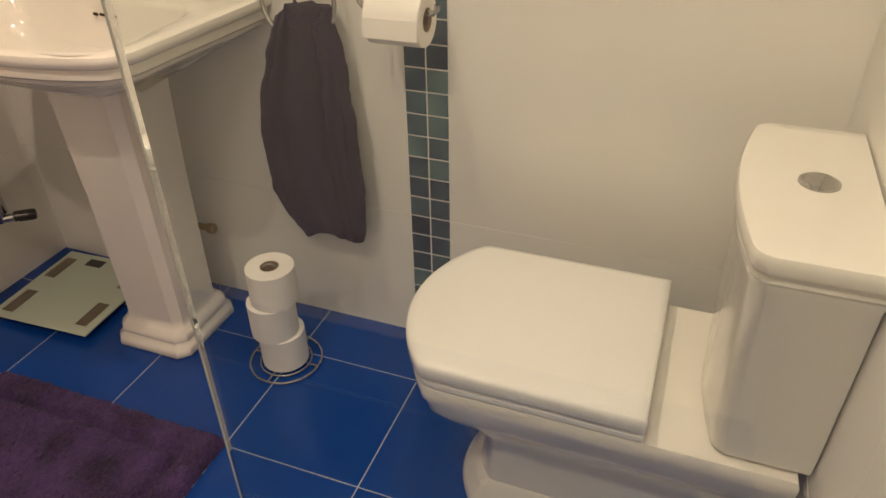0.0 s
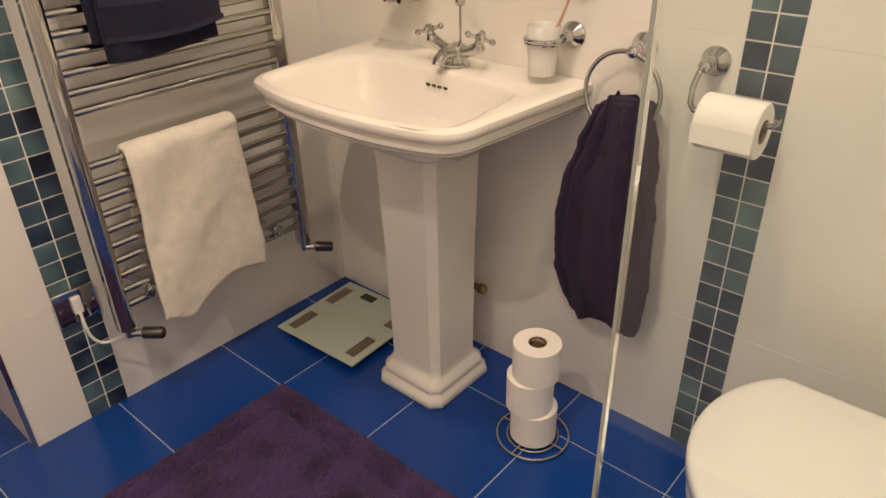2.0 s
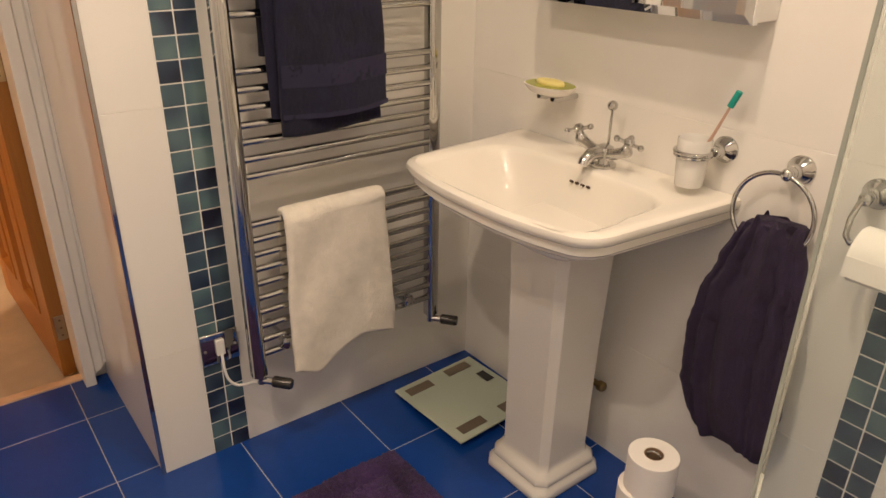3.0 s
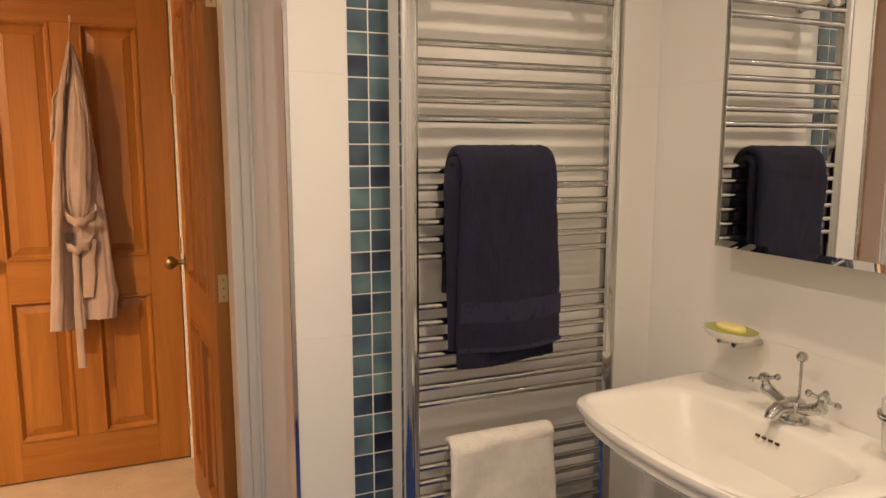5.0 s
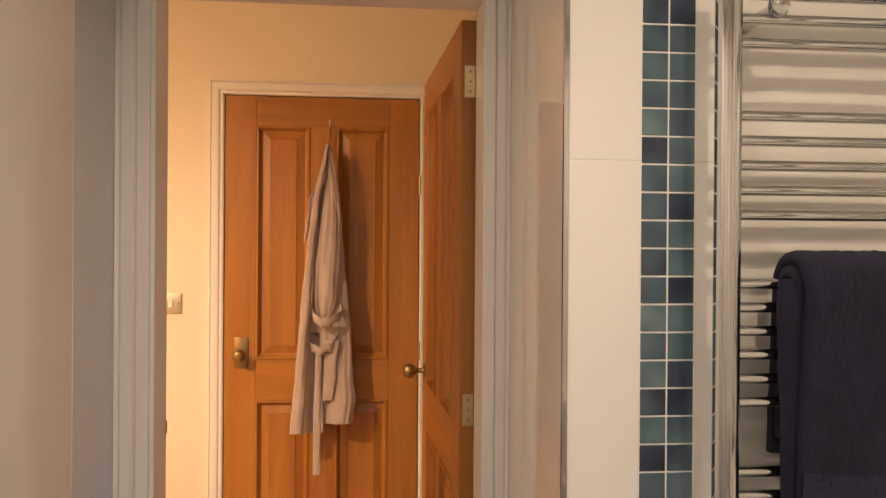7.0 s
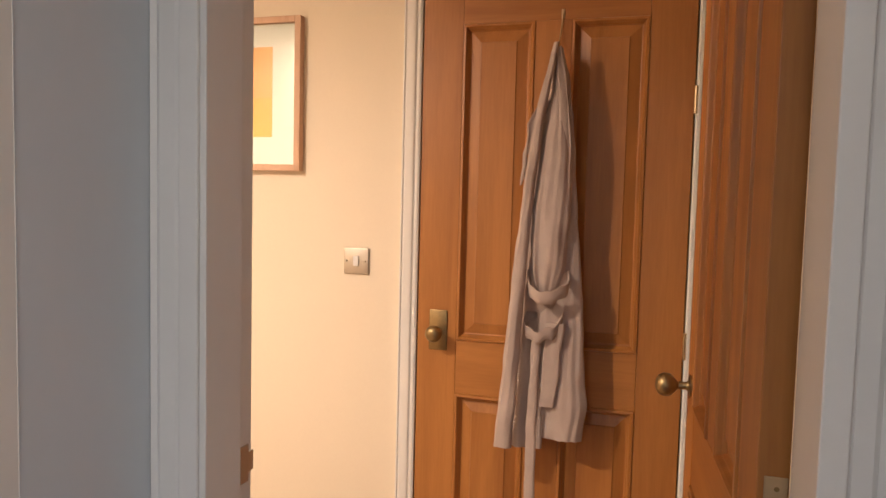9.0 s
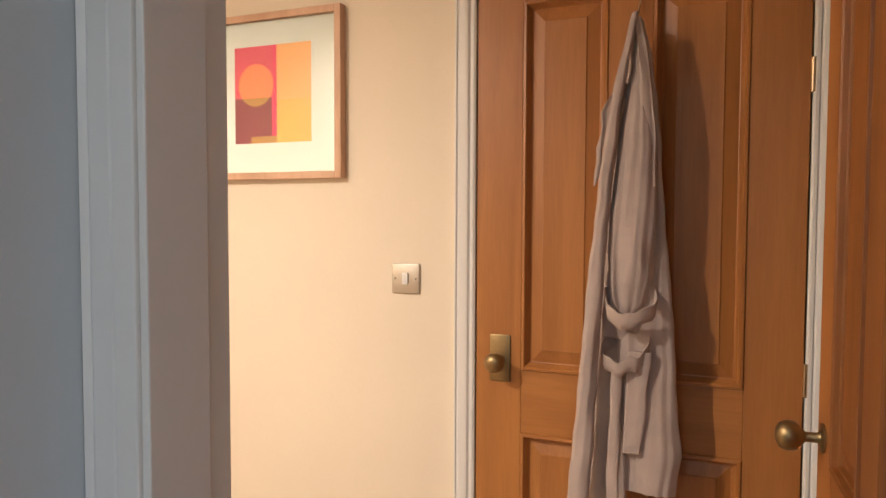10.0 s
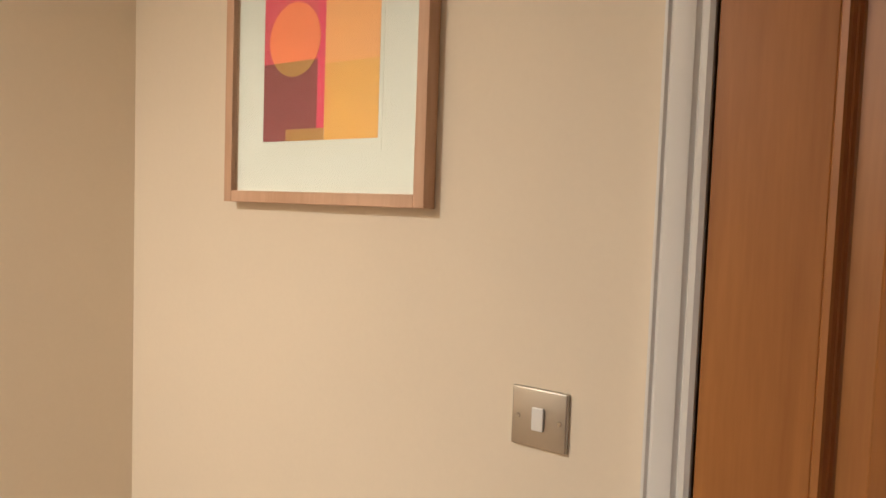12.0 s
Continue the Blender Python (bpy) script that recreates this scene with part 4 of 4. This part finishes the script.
# ---------------------------------------------------------------- towels over the radiator
def draped(x0, x1, bar_z, front_z, back_z, thick, bar_gap, seed, steps=110, lean=0.0, bulge=0.004):
    """Cloth over a bar: a thick strip that runs up the front, over and down behind. front_z(u) gives the front hem."""
    rings = []
    for i in range(steps + 1):
        u = i / steps
        hem = front_z(u)
        x = x0 + (x1 - x0) * u
        mid = []
        r = bar_gap + thick / 2
        for k in range(70):
            z = hem + (bar_z - hem) * k / 69
            out = bulge * noise.noise(Vector((x * 10, z * 7, seed))) * 2 + 0.0022 * noise.noise(Vector((x * 34, z * 26 + x * 14, seed + 8)))
            mid.append((RY0 - r + out - 0.010 * (1 - k / 69) * (1 + math.sin(u * 5 + seed)), z))
        for k in range(1, 10):
            a = math.pi * k / 10
            mid.append((RY0 - r * math.cos(a), bar_z + r * math.sin(a) * 1.05))
        for k in range(8):
            mid.append((RY0 + r, bar_z + (back_z - bar_z) * k / 7))
        outer, inner = [], []
        for k, (y, z) in enumerate(mid):
            ya, za = mid[max(k - 1, 0)]
            yb, zb = mid[min(k + 1, len(mid) - 1)]
            ty, tz = yb - ya, zb - za
            size = math.hypot(ty, tz) or 1
            ny, nz = -tz / size, ty / size
            half = thick / 2 * (1 + 0.10 * noise.noise(Vector((x * 30, z * 30, seed + 3))) + 0.13 * noise.noise(Vector((x * 170, z * 170, seed))))
            if u < 0.06 or u > 0.94:
                half *= 0.35 + 0.65 * math.sqrt(max(0.0, 1 - ((min(u, 1 - u) / 0.06) - 1) ** 2))
            if k == 0:
                half *= 0.6
            # cloth below the bar slides outward with the lean
            xs = x + lean * max(0, bar_z - z) * (2 * u - 1) + 0.003 * noise.noise(Vector((z * 16, seed, u)))
            outer.append((xs, y + ny * half, z + nz * half))
            inner.append((xs, y - ny * half, z - nz * half))
        rings.append(outer + inner[::-1])
    return loft(rings)


navy = thing("bath_towel", (1.35, 2.17, 0.86), "folded navy terry bath towel hanging over the radiator bars", "towel")
part("inner_fold", draped(1.244, 1.490, 1.302, lambda u: 0.862 - 0.006 * math.sin(u * 4), 1.05, 0.022, 0.012, 1.3, lean=0.012), TOWEL_NAVY, navy, smooth=60)
part("outer_fold", draped(1.248, 1.484, 1.302, lambda u: 0.905 - 0.010 * math.sin(u * 3 + 0.5), 1.02, 0.022, 0.034, 4.1, lean=0.03), TOWEL_NAVY, navy, smooth=60)
part("side_fold", hanging([(0.90, 1.226, 1.256, 0.02), (1.15, 1.218, 1.252, 0.026), (1.27, 1.215, 1.250, 0.028), (1.315, 1.219, 1.244, 0.016)], 0.90, 1.315, 30, 24, lambda a, d, z: (a, RY0 - 0.013 - d, z), 1.0, 2.2, 0.3), TOWEL_NAVY, navy, smooth=60)


def band(z0, z1, out):
    rings = []
    for i in range(41):
        u = i / 40
        x = 1.249 + (1.4835 - 1.249) * u
        row = []
        for z, o in [(z0, 0.0)] + [(z0 + (z1 - z0) * j / 6, out) for j in range(7)] + [(z1, 0.0)]:
            hem = 0.905 - 0.010 * math.sin(u * 3 + 0.5)
            k = (z - 0.905) / (1.302 - 0.905)
            zz = hem + (1.302 - hem) * k
            bulge = 0.008 * noise.noise(Vector((x * 10, zz * 7, 4.1))) + 0.0022 * noise.noise(Vector((x * 34, zz * 26 + x * 14, 12.1)))
            y = RY0 - 0.045 + bulge - 0.010 * (1 - k) * (1 + math.sin(u * 5 + 4.1)) - 0.0105
            row.append((x + 0.03 * (1.302 - zz) * (2 * u - 1), y - o, zz))
        rings.append(row)
    return loft(rings)


part("woven_band", band(0.972, 1.018, 0.0010), TOWEL_BAND, navy, "smooth woven band")
part("hem_band", band(0.906, 0.916, 0.0012), TOWEL_BAND, navy, "smooth woven hem")


def white_hem(u):
    return 0.258 + 0.030 * math.sin((u - 0.30) * math.pi * 1.1) * (1 if u > 0.3 else 0) - 0.030 * math.exp(-((u - 0.22) / 0.13) ** 2) - 0.02 * max(0, u - 0.75)


single("white_towel", draped(1.236, 1.512, 0.656, white_hem, 0.50, 0.017, 0.011, 7.7, lean=0.035, bulge=0.006), TOWEL_WHITE, "cream white terry bath mat towel drying over radiator bars", "towel", smooth=60)

# ---------------------------------------------------------------- mirror cabinet
MX = 1.797
cabinet = thing("mirror_cabinet", (MX, 1.69, 1.138), "white wall cabinet with a mirrored door above the basin", "mirror cabinet")
part("body", box(MX + 0.020, EAST - 0.0005, 1.464, 1.986, 1.136, 1.900, 0.002), PAINT_WHITE, cabinet)
door = part("door", box(MX + 0.004, MX + 0.0195, 1.460, 1.990, 1.133, 1.902, 0.0015), PLUG_WHITE, cabinet)
rings = [[(MX + dx, 1.461 + i, 1.134 + i), (MX + dx, 1.989 - i, 1.134 + i), (MX + dx, 1.989 - i, 1.901 - i), (MX + dx, 1.461 + i, 1.901 - i)] for dx, i in ((0.0038, 0.0), (0.0025, 0.0), (0.0, 0.016))]
part("mirror", loft(rings), MIRROR, door, "bevelled mirror glass")

# ---------------------------------------------------------------- floor things
scales = thing("bathroom_scales", (1.71, 2.085, 0), "square pale green glass bathroom scales on blue tiles", "scales")
TURN = Matrix.Translation((1.709, 2.086, 0)) @ Matrix.Rotation(radians(2.6), 4, "Z")


def turned(bm):
    bmesh.ops.transform(bm, matrix=TURN, verts=bm.verts)
    return bm


part("plate", turned(box(-0.148, 0.148, -0.150, 0.150, 0.018, 0.025, 0.003, 3)), SCALE_GLASS, scales, smooth=40)
part("base", turned(box(-0.10, 0.10, -0.10, 0.10, 0.006, 0.0178, 0.004)), PLUG_WHITE, scales)
for x in (-0.11, 0.11):
    for y in (-0.11, 0.11):
        part("foot", turned(lathe((x, y, 0), (0, 0, 1), [(0, 0.014), (0.004, 0.016), (0.0178, 0.012)], 16)), BLACK_CAP, scales)
for x, y in ((-0.082, 0.112), (0.070, 0.118), (-0.075, -0.112), (0.080, -0.112)):
    part("sensor_pad", turned(box(x - 0.045, x + 0.045, y - 0.017, y + 0.017, 0.0252, 0.0262, 0.0004, 1)), SCALE_PAD, scales, "brown brushed sensor pad")
part("display", turned(box(0.098, 0.128, 0.010, 0.062, 0.0252, 0.0264, 0.0005, 1)), LCD, scales, "dark display window")

RUG = (0.524, 1.418, 1.419, 2.026)
bm = bmesh.new()
nx, ny = 250, 170
rows = []
for i in range(nx + 1):
    line = []
    for j in range(ny + 1):
        x, y = RUG[0] + (RUG[1] - RUG[0]) * i / nx, RUG[2] + (RUG[3] - RUG[2]) * j / ny
        rim = min(x - RUG[0], RUG[1] - x, y - RUG[2], RUG[3] - y)
        h = 0.030 * min(1, math.sqrt(max(rim, 0) / 0.012)) if rim < 0.012 else 0.030
        h -= 0.021 * math.exp(-((rim - 0.066) / 0.013) ** 2)
        tuft = noise.noise(Vector((x * 230, y * 230, 0))) * 0.006 + noise.noise(Vector((x * 75, y * 75, 5))) * 0.006 + noise.noise(Vector((x * 26, y * 26, 9))) * 0.006 + noise.noise(Vector((x * 11, y * 11, 2))) * 0.006
        h = max(0.0015, h + tuft * min(1, rim / 0.01 + 0.15))
        e = 0.004 * noise.noise(Vector((x * 90, y * 90, 3)))
        line.append(bm.verts.new((x + e, y + e, h if 0 < i < nx and 0 < j < ny else 0.0008)))
    rows.append(line)
for a, b in zip(rows, rows[1:]):
    for j in range(ny):
        bm.faces.new((a[j], b[j], b[j + 1], a[j + 1]))
single("bath_rug", bm, RUG_PURPLE, "dark purple deep-pile bath rug with a sunk border", "rug", smooth=80)

pipe = thing("pipe_stub", (1.86, 1.72, 0.2), "short capped brass-chrome pipe behind the basin pedestal", "pipe")
part("pipe", tube([(EAST - 0.001, 1.80, 0.207), (1.862, 1.80, 0.207), (1.858, 1.785, 0.207), (1.858, 1.722, 0.207)], 0.0085, 12), BRASS, pipe, smooth=40)
part("cap", lathe((1.858, 1.728, 0.207), (0, -1, 0), [(0, 0.0135), (0.014, 0.0135), (0.018, 0.010)], 16), BRASS, pipe, smooth=40)

WALL_BOX = material("taupe_plastic", (0.22, 0.17, 0.14), 0.5, vary=0.05)
unit = thing("wall_unit", (WEST, 2.62, 1.9), "small rounded taupe unit fixed high on the wall", "wall unit")
part("casing", box(WEST + 0.0005, WEST + 0.055, 2.50, 2.655, 1.905, 2.06, 0.012, 3), WALL_BOX, unit, smooth=40)
part("indicator", box(WEST + 0.0556, WEST + 0.0572, 2.60, 2.64, 1.920, 1.926), PLUG_WHITE, unit, "small white indicator strip")

# ================================================================ things: hall and doors
FACE = HALLWALL - 0.006


def on_door(parent, name, bm, mat, label="", smooth=None):
    """A fitting given in world coordinates under a door that has its own pose."""
    ob = new(name, mesh_of(name, bm, mat, smooth))
    ob.parent = parent
    ob.matrix_parent_inverse = parent.matrix_basis.inverted()
    return tagged(ob, label)


on_door(hall_door, "lock_plate", box(-0.007, 0.051, FACE - 0.005, FACE - 0.0003, 0.860, 0.986, 0.003), BRASS, "aged brass lock plate", 40)
on_door(hall_door, "knob", lathe((0.022, FACE - 0.005, 0.918), (0, -1, 0), [(0, 0.013), (0.004, 0.012), (0.010, 0.008), (0.024, 0.008), (0.030, 0.018), (0.040, 0.025), (0.052, 0.0255), (0.062, 0.020), (0.067, 0.010)], 24), BRASS, "aged brass knob", 45)
on_door(hall_door, "latch_tongue", box(HD_L - 0.010, HD_L - 0.0005, FACE + 0.004, FACE + 0.016, 0.915, 0.932), BRASS, "brass latch tongue")
for z in (1.62, 0.93, 0.14):
    bm = tube([(HD_R + 0.004, FACE - 0.004, z - 0.038), (HD_R + 0.004, FACE - 0.004, z + 0.038)], 0.0055, 12)
    on_door(hall_door, "hinge", bm, BRASS_BRIGHT, "brass hinge", 40)
hook = thing("robe_hook", (0.402, FACE, 1.80), "thin brass hook on the pine door", "hook")
part("wire", tube([(0.404, FACE - 0.004, 1.865), (0.401, FACE - 0.006, 1.82), (0.397, FACE - 0.014, 1.785), (0.396, FACE - 0.040, 1.758), (0.396, FACE - 0.062, 1.754), (0.396, FACE - 0.070, 1.766)], 0.0024, 10), BRASS_BRIGHT, hook, smooth=60)
part("plate", box(0.399, 0.409, FACE - 0.003, FACE - 0.0003, 1.852, 1.878, 0.001), BRASS_BRIGHT, hook)

# bathroom door: knob, hinges
m = bath_door.matrix_basis
knob_at = m @ Vector((0.765 - 0.060, 0.0, 0.945))
knob_way = m.to_3x3() @ Vector((0, -1, 0))
back_at = m @ Vector((0.765 - 0.060, 0.040, 0.945))
# the face towards the opening is the one whose outward way points west
face_at, face_way = (knob_at, knob_way) if knob_way.x < 0 else (back_at, -knob_way)
profile = [(0, 0.026), (0.004, 0.026), (0.007, 0.012), (0.012, 0.009), (0.030, 0.009), (0.036, 0.016), (0.046, 0.0255), (0.060, 0.027), (0.072, 0.0215), (0.078, 0.010)]
on_door(bath_door, "knob", lathe(face_at, face_way, profile, 24), BRASS, "aged brass knob", 45)
for z in (1.797, 0.933, 0.141):
    bm = box(JAMB_R - 0.0295, JAMB_R - 0.0005, HALLSIDE + 0.0085, HALLSIDE + 0.0112, z - 0.042, z + 0.042, 0.0008)
    ob = on_door(bath_door, "hinge", bm, BRASS_BRIGHT, "bright brass butt hinge")
    for dz in (-0.026, 0.0, 0.026):
        screw = new("screw", mesh_of("screw", lathe((JAMB_R - 0.014, HALLSIDE + 0.0086, z + dz), (0, -1, 0), [(0, 0.0036), (0.0008, 0.003)], 10), BRASS))
        screw.parent = ob
        screw.matrix_parent_inverse = bath_door.matrix_basis.inverted() @ bath_door.matrix_basis
strike = thing("strike_plate", (JAMB_L, 2.93, 0.88), "small brass strike plate on the white door lining", "strike plate")
part("plate", box(JAMB_L - 0.0005, JAMB_L + 0.0022, 2.918, 2.946, 0.872, 0.932, 0.0006), BRUSHED, strike)
part("lip", box(JAMB_L - 0.0005, JAMB_L + 0.0018, 2.9462, 2.9605, 0.886, 0.918, 0.0006), BRUSHED, strike)

# light switch
HUNG = Vector((-0.027, 0, 0.008))
sw = thing("light_switch", (-0.232, HALLWALL, 1.074), "brushed steel light switch with a white rocker", "light switch")
part("plate", box(-0.275, -0.189, HALLWALL - 0.0075, HALLWALL - 0.0004, 1.0745, 1.159, 0.003, 3), BRUSHED, sw, smooth=40)
part("rocker", box(-0.241, -0.223, HALLWALL - 0.0125, HALLWALL - 0.0078, 1.1005, 1.133, 0.0015), PLUG_WHITE, sw, "white rocker")
for x in (-0.264, -0.200):
    part("screw", lathe((x, HALLWALL - 0.0076, 1.1165), (0, -1, 0), [(0, 0.0036), (0.0012, 0.003)], 12), CHROME, sw)

# picture
PAPER_MOUNT = material("picture_mount", (0.68, 0.62, 0.52), 0.85, vary=0.01, bump=0.05)
PRINT = {n: material("print_" + n, c, 0.75, vary=0.03, scale=9, bump=0.03) for n, c in (("crimson", (0.60, 0.055, 0.085)), ("maroon", (0.22, 0.035, 0.035)), ("magenta", (0.66, 0.03, 0.09)), ("apricot", (0.80, 0.36, 0.09)), ("amber", (0.72, 0.36, 0.045)), ("orange", (0.82, 0.20, 0.05)), ("olive", (0.42, 0.20, 0.03)))}
FL, FR, FB, FT = -0.922, -0.446, 1.406, 1.902
picture = thing("framed_picture", (-0.695, HALLWALL, FB), "oak-framed abstract print in red and orange", "picture")
w, d = 0.021, 0.030
part("frame_side", box(FL, FL + w, HALLWALL - d, HALLWALL - 0.001, FB, FT, 0.0015), OAK, picture)
part("frame_side", box(FR - w, FR, HALLWALL - d, HALLWALL - 0.001, FB, FT, 0.0015), OAK, picture)
part("frame_rail", box(FL + w + 0.0003, FR - w - 0.0003, HALLWALL - d + 0.0004, HALLWALL - 0.001, FB, FB + w, 0.0015), OAK, picture)
part("frame_rail", box(FL + w + 0.0003, FR - w - 0.0003, HALLWALL - d + 0.0004, HALLWALL - 0.001, FT - w, FT, 0.0015), OAK, picture)
AL, AR, AB, AT = -0.829, -0.553, 1.516, 1.808
part("mount", box(FL + w, FR - w, HALLWALL - 0.014, HALLWALL - 0.004, FB + w, FT - w), PAPER_MOUNT, picture)
part("print_sheet", box(AL - 0.008, AR + 0.008, HALLWALL - 0.0146, HALLWALL - 0.0141, AB - 0.022, AT + 0.010), PAPER_MOUNT, picture, "paper sheet of the print")
split = AL + (AR - AL) * 0.56
sheet = HALLWALL - 0.0147


def patch(x0, x1, z0, z1, colour, lift):
    part("print_field", box(x0, x1, sheet - lift - 0.0004, sheet - lift, z0, z1), PRINT[colour], picture, colour + " field of the print")


level = AB + (AT - AB) * 0.47
patch(AL, split - 0.018, level, AT, "crimson", 0.0)
patch(AL, split - 0.018, AB, level, "maroon", 0.0)
patch(split - 0.018, split, AB + 0.02, AT, "magenta", 0.0)
patch(split, AR, level - 0.01, AT, "apricot", 0.0)
patch(split, AR, AB, level - 0.01, "amber", 0.0)
patch(AL + (AR - AL) * 0.22, split, AB, AB + 0.02, "olive", 0.0008)
cx, cz, rr = AL + (AR - AL) * 0.285, AB + (AT - AB) * 0.60, 0.064
for colour in ("orange", "olive"):
    off = level - cz
    a0 = math.asin(max(-1, min(1, off / rr)))
    span = (a0, math.pi - a0) if colour == "orange" else (math.pi - a0, math.tau + a0)
    ring = [(cx + rr * math.cos(t), sheet - 0.0009, cz + rr * math.sin(t)) for t in (span[0] + (span[1] - span[0]) * k / 30 for k in range(31))]
    part("print_disc", loft([ring, [(x, y + 0.0004, z) for x, y, z in ring]]), PRINT[colour], picture, colour + " half of the disc")
glazing = part("glazing", box(FL + w, FR - w, HALLWALL - 0.0205, HALLWALL - 0.0185, FB + w, FT - w), GLASS, picture, "clear picture glass")
glazing.visible_shadow = False

# robe on its hook
robe = thing("bathrobe", (0.39, FACE - 0.06, 0.6), "dusky pink-grey cotton bathrobe hanging from a brass hook", "bathrobe")


def on_face(lift):
    return lambda a, d, z: (a, FACE - 0.006 - lift - d, z)


part("back_panel", hanging([(0.640, 0.392, 0.508, 0.060), (0.735, 0.384, 0.520, 0.068), (0.84, 0.374, 0.510, 0.066), (1.10, 0.366, 0.492, 0.058), (1.30, 0.366, 0.472, 0.048), (1.56, 0.378, 0.452, 0.040), (1.68, 0.386, 0.434, 0.032), (1.752, 0.394, 0.414, 0.02)], 0.640, 1.752, 100, 72, on_face(0.002), 1.3, 3.1, 1.1), ROBE, robe, smooth=60)
part("inner_panel", hanging([(0.60, 0.296, 0.392, 0.026), (0.90, 0.302, 0.392, 0.030), (1.30, 0.328, 0.400, 0.030), (1.60, 0.362, 0.410, 0.024), (1.748, 0.396, 0.410, 0.016)], 0.60, 1.748, 80, 48, on_face(0.0), 1.5, 5.0, 1.4), ROBE, robe, smooth=60)
part("front_panel", hanging([(0.612, 0.262, 0.314, 0.040), (0.70, 0.270, 0.320, 0.046), (0.90, 0.286, 0.330, 0.050), (1.175, 0.309, 0.344, 0.052), (1.40, 0.331, 0.362, 0.050), (1.58, 0.357, 0.381, 0.046), (1.70, 0.384, 0.402, 0.036), (1.757, 0.398, 0.412, 0.026)], 0.612, 1.757, 100, 48, on_face(0.056), 0.7, 1.1, 0.5), ROBE, robe, smooth=60)
part("sleeve", hanging([(1.060, 0.378, 0.406, 0.046), (1.085, 0.364, 0.430, 0.056), (1.14, 0.352, 0.448, 0.066), (1.22, 0.348, 0.454, 0.070), (1.31, 0.352, 0.455, 0.068), (1.50, 0.374, 0.448, 0.058), (1.63, 0.390, 0.434, 0.044), (1.740, 0.398, 0.416, 0.026)], 1.060, 1.740, 80, 64, on_face(0.026), 1.2, 0.4, 1.2), ROBE, robe, smooth=60)
part("neck_fold", hanging([(1.36, 0.420, 0.456, 0.030), (1.50, 0.414, 0.452, 0.034), (1.64, 0.406, 0.436, 0.032), (1.748, 0.399, 0.415, 0.022)], 1.36, 1.748, 40, 36, on_face(0.050), 1.2, 2.6, 1.2), ROBE, robe, smooth=60)


def cuff(cx, z, half, reach, lift, height, dip, tilt):
    """An open cloth band round a sleeve's end, sagging towards the front."""
    rings = []
    for k in range(48):
        u = math.tau * k / 48
        c, d = math.cos(u), 0.5 - 0.5 * math.sin(u)
        sag = dip * (1 - d) ** 1.3 + tilt * c + 0.012 * noise.noise(Vector((c * 2.2, d * 2.2, z * 9)))
        wide = half * (0.96 + 0.22 * noise.noise(Vector((c * 1.8, d * 1.8, z * 7 + 3))))
        ring = []
        for dz, grow in ((0, 0.0), (0.001, 0.0015), (height / 2, 0.0035), (height - 0.001, 0.0042), (height, 0.003), (height - 0.002, 0.0005), (height / 2, 0.0), (0.002, -0.0015)):
            ring.append((cx + (wide + grow) * c, FACE - 0.006 - lift - (reach + grow * 2) * (1 - d), z - sag + dz))
        rings.append(ring)
    rings.append(rings[0])
    bm = loft(rings, caps=False)
    bmesh.ops.remove_doubles(bm, verts=bm.verts, dist=0.00005)
    return bm


part("cuff", cuff(0.400, 1.108, 0.057, 0.086, 0.022, 0.038, 0.070, 0.003), ROBE, robe, "turned-back cuff", smooth=60)
part("second_sleeve", hanging([(1.005, 0.336, 0.425, 0.030), (1.06, 0.332, 0.436, 0.05), (1.16, 0.345, 0.432, 0.05)], 1.005, 1.16, 24, 40, on_face(0.020), 1.2, 4.4), ROBE, robe, smooth=60)
part("second_cuff", cuff(0.392, 0.992, 0.054, 0.070, 0.018, 0.036, 0.066, -0.010), ROBE, robe, "turned-back cuff", smooth=60)
part("belt", hanging([(0.445, 0.352, 0.384, 0.012), (0.70, 0.354, 0.382, 0.014), (0.94, 0.362, 0.386, 0.014)], 0.445, 0.94, 40, 20, on_face(0.062), 0.6, 1.0, 0.6), ROBE, robe, smooth=60)
part("belt_end", hanging([(0.738, 0.390, 0.430, 0.012), (0.82, 0.392, 0.440, 0.016), (0.98, 0.398, 0.452, 0.018)], 0.738, 0.98, 24, 20, on_face(0.060), 0.6, 1.9, 0.6), ROBE, robe, smooth=60)
part("collar", hanging([(1.452, 0.322, 0.350, 0.030), (1.50, 0.326, 0.362, 0.038), (1.535, 0.324, 0.372, 0.042), (1.56, 0.338, 0.378, 0.040), (1.60, 0.362, 0.390, 0.032)], 1.452, 1.60, 30, 36, on_face(0.034), 2.2, 1.7, 1.6), ROBE, robe, "crumpled collar", smooth=60)
part("loop", tube([(0.334, FACE - 0.05, 1.49), (0.322, FACE - 0.052, 1.455), (0.322, FACE - 0.052, 1.42), (0.316, FACE - 0.05, 1.388), (0.311, FACE - 0.05, 1.366)], [0.008, 0.007, 0.007, 0.006, 0.002], 12), ROBE, robe, smooth=60)

for ob in (hook, sw, robe):
    ob.location += HUNG
picture.location += Vector((-0.009, 0, 0.004))
robe.location.y -= 0.042
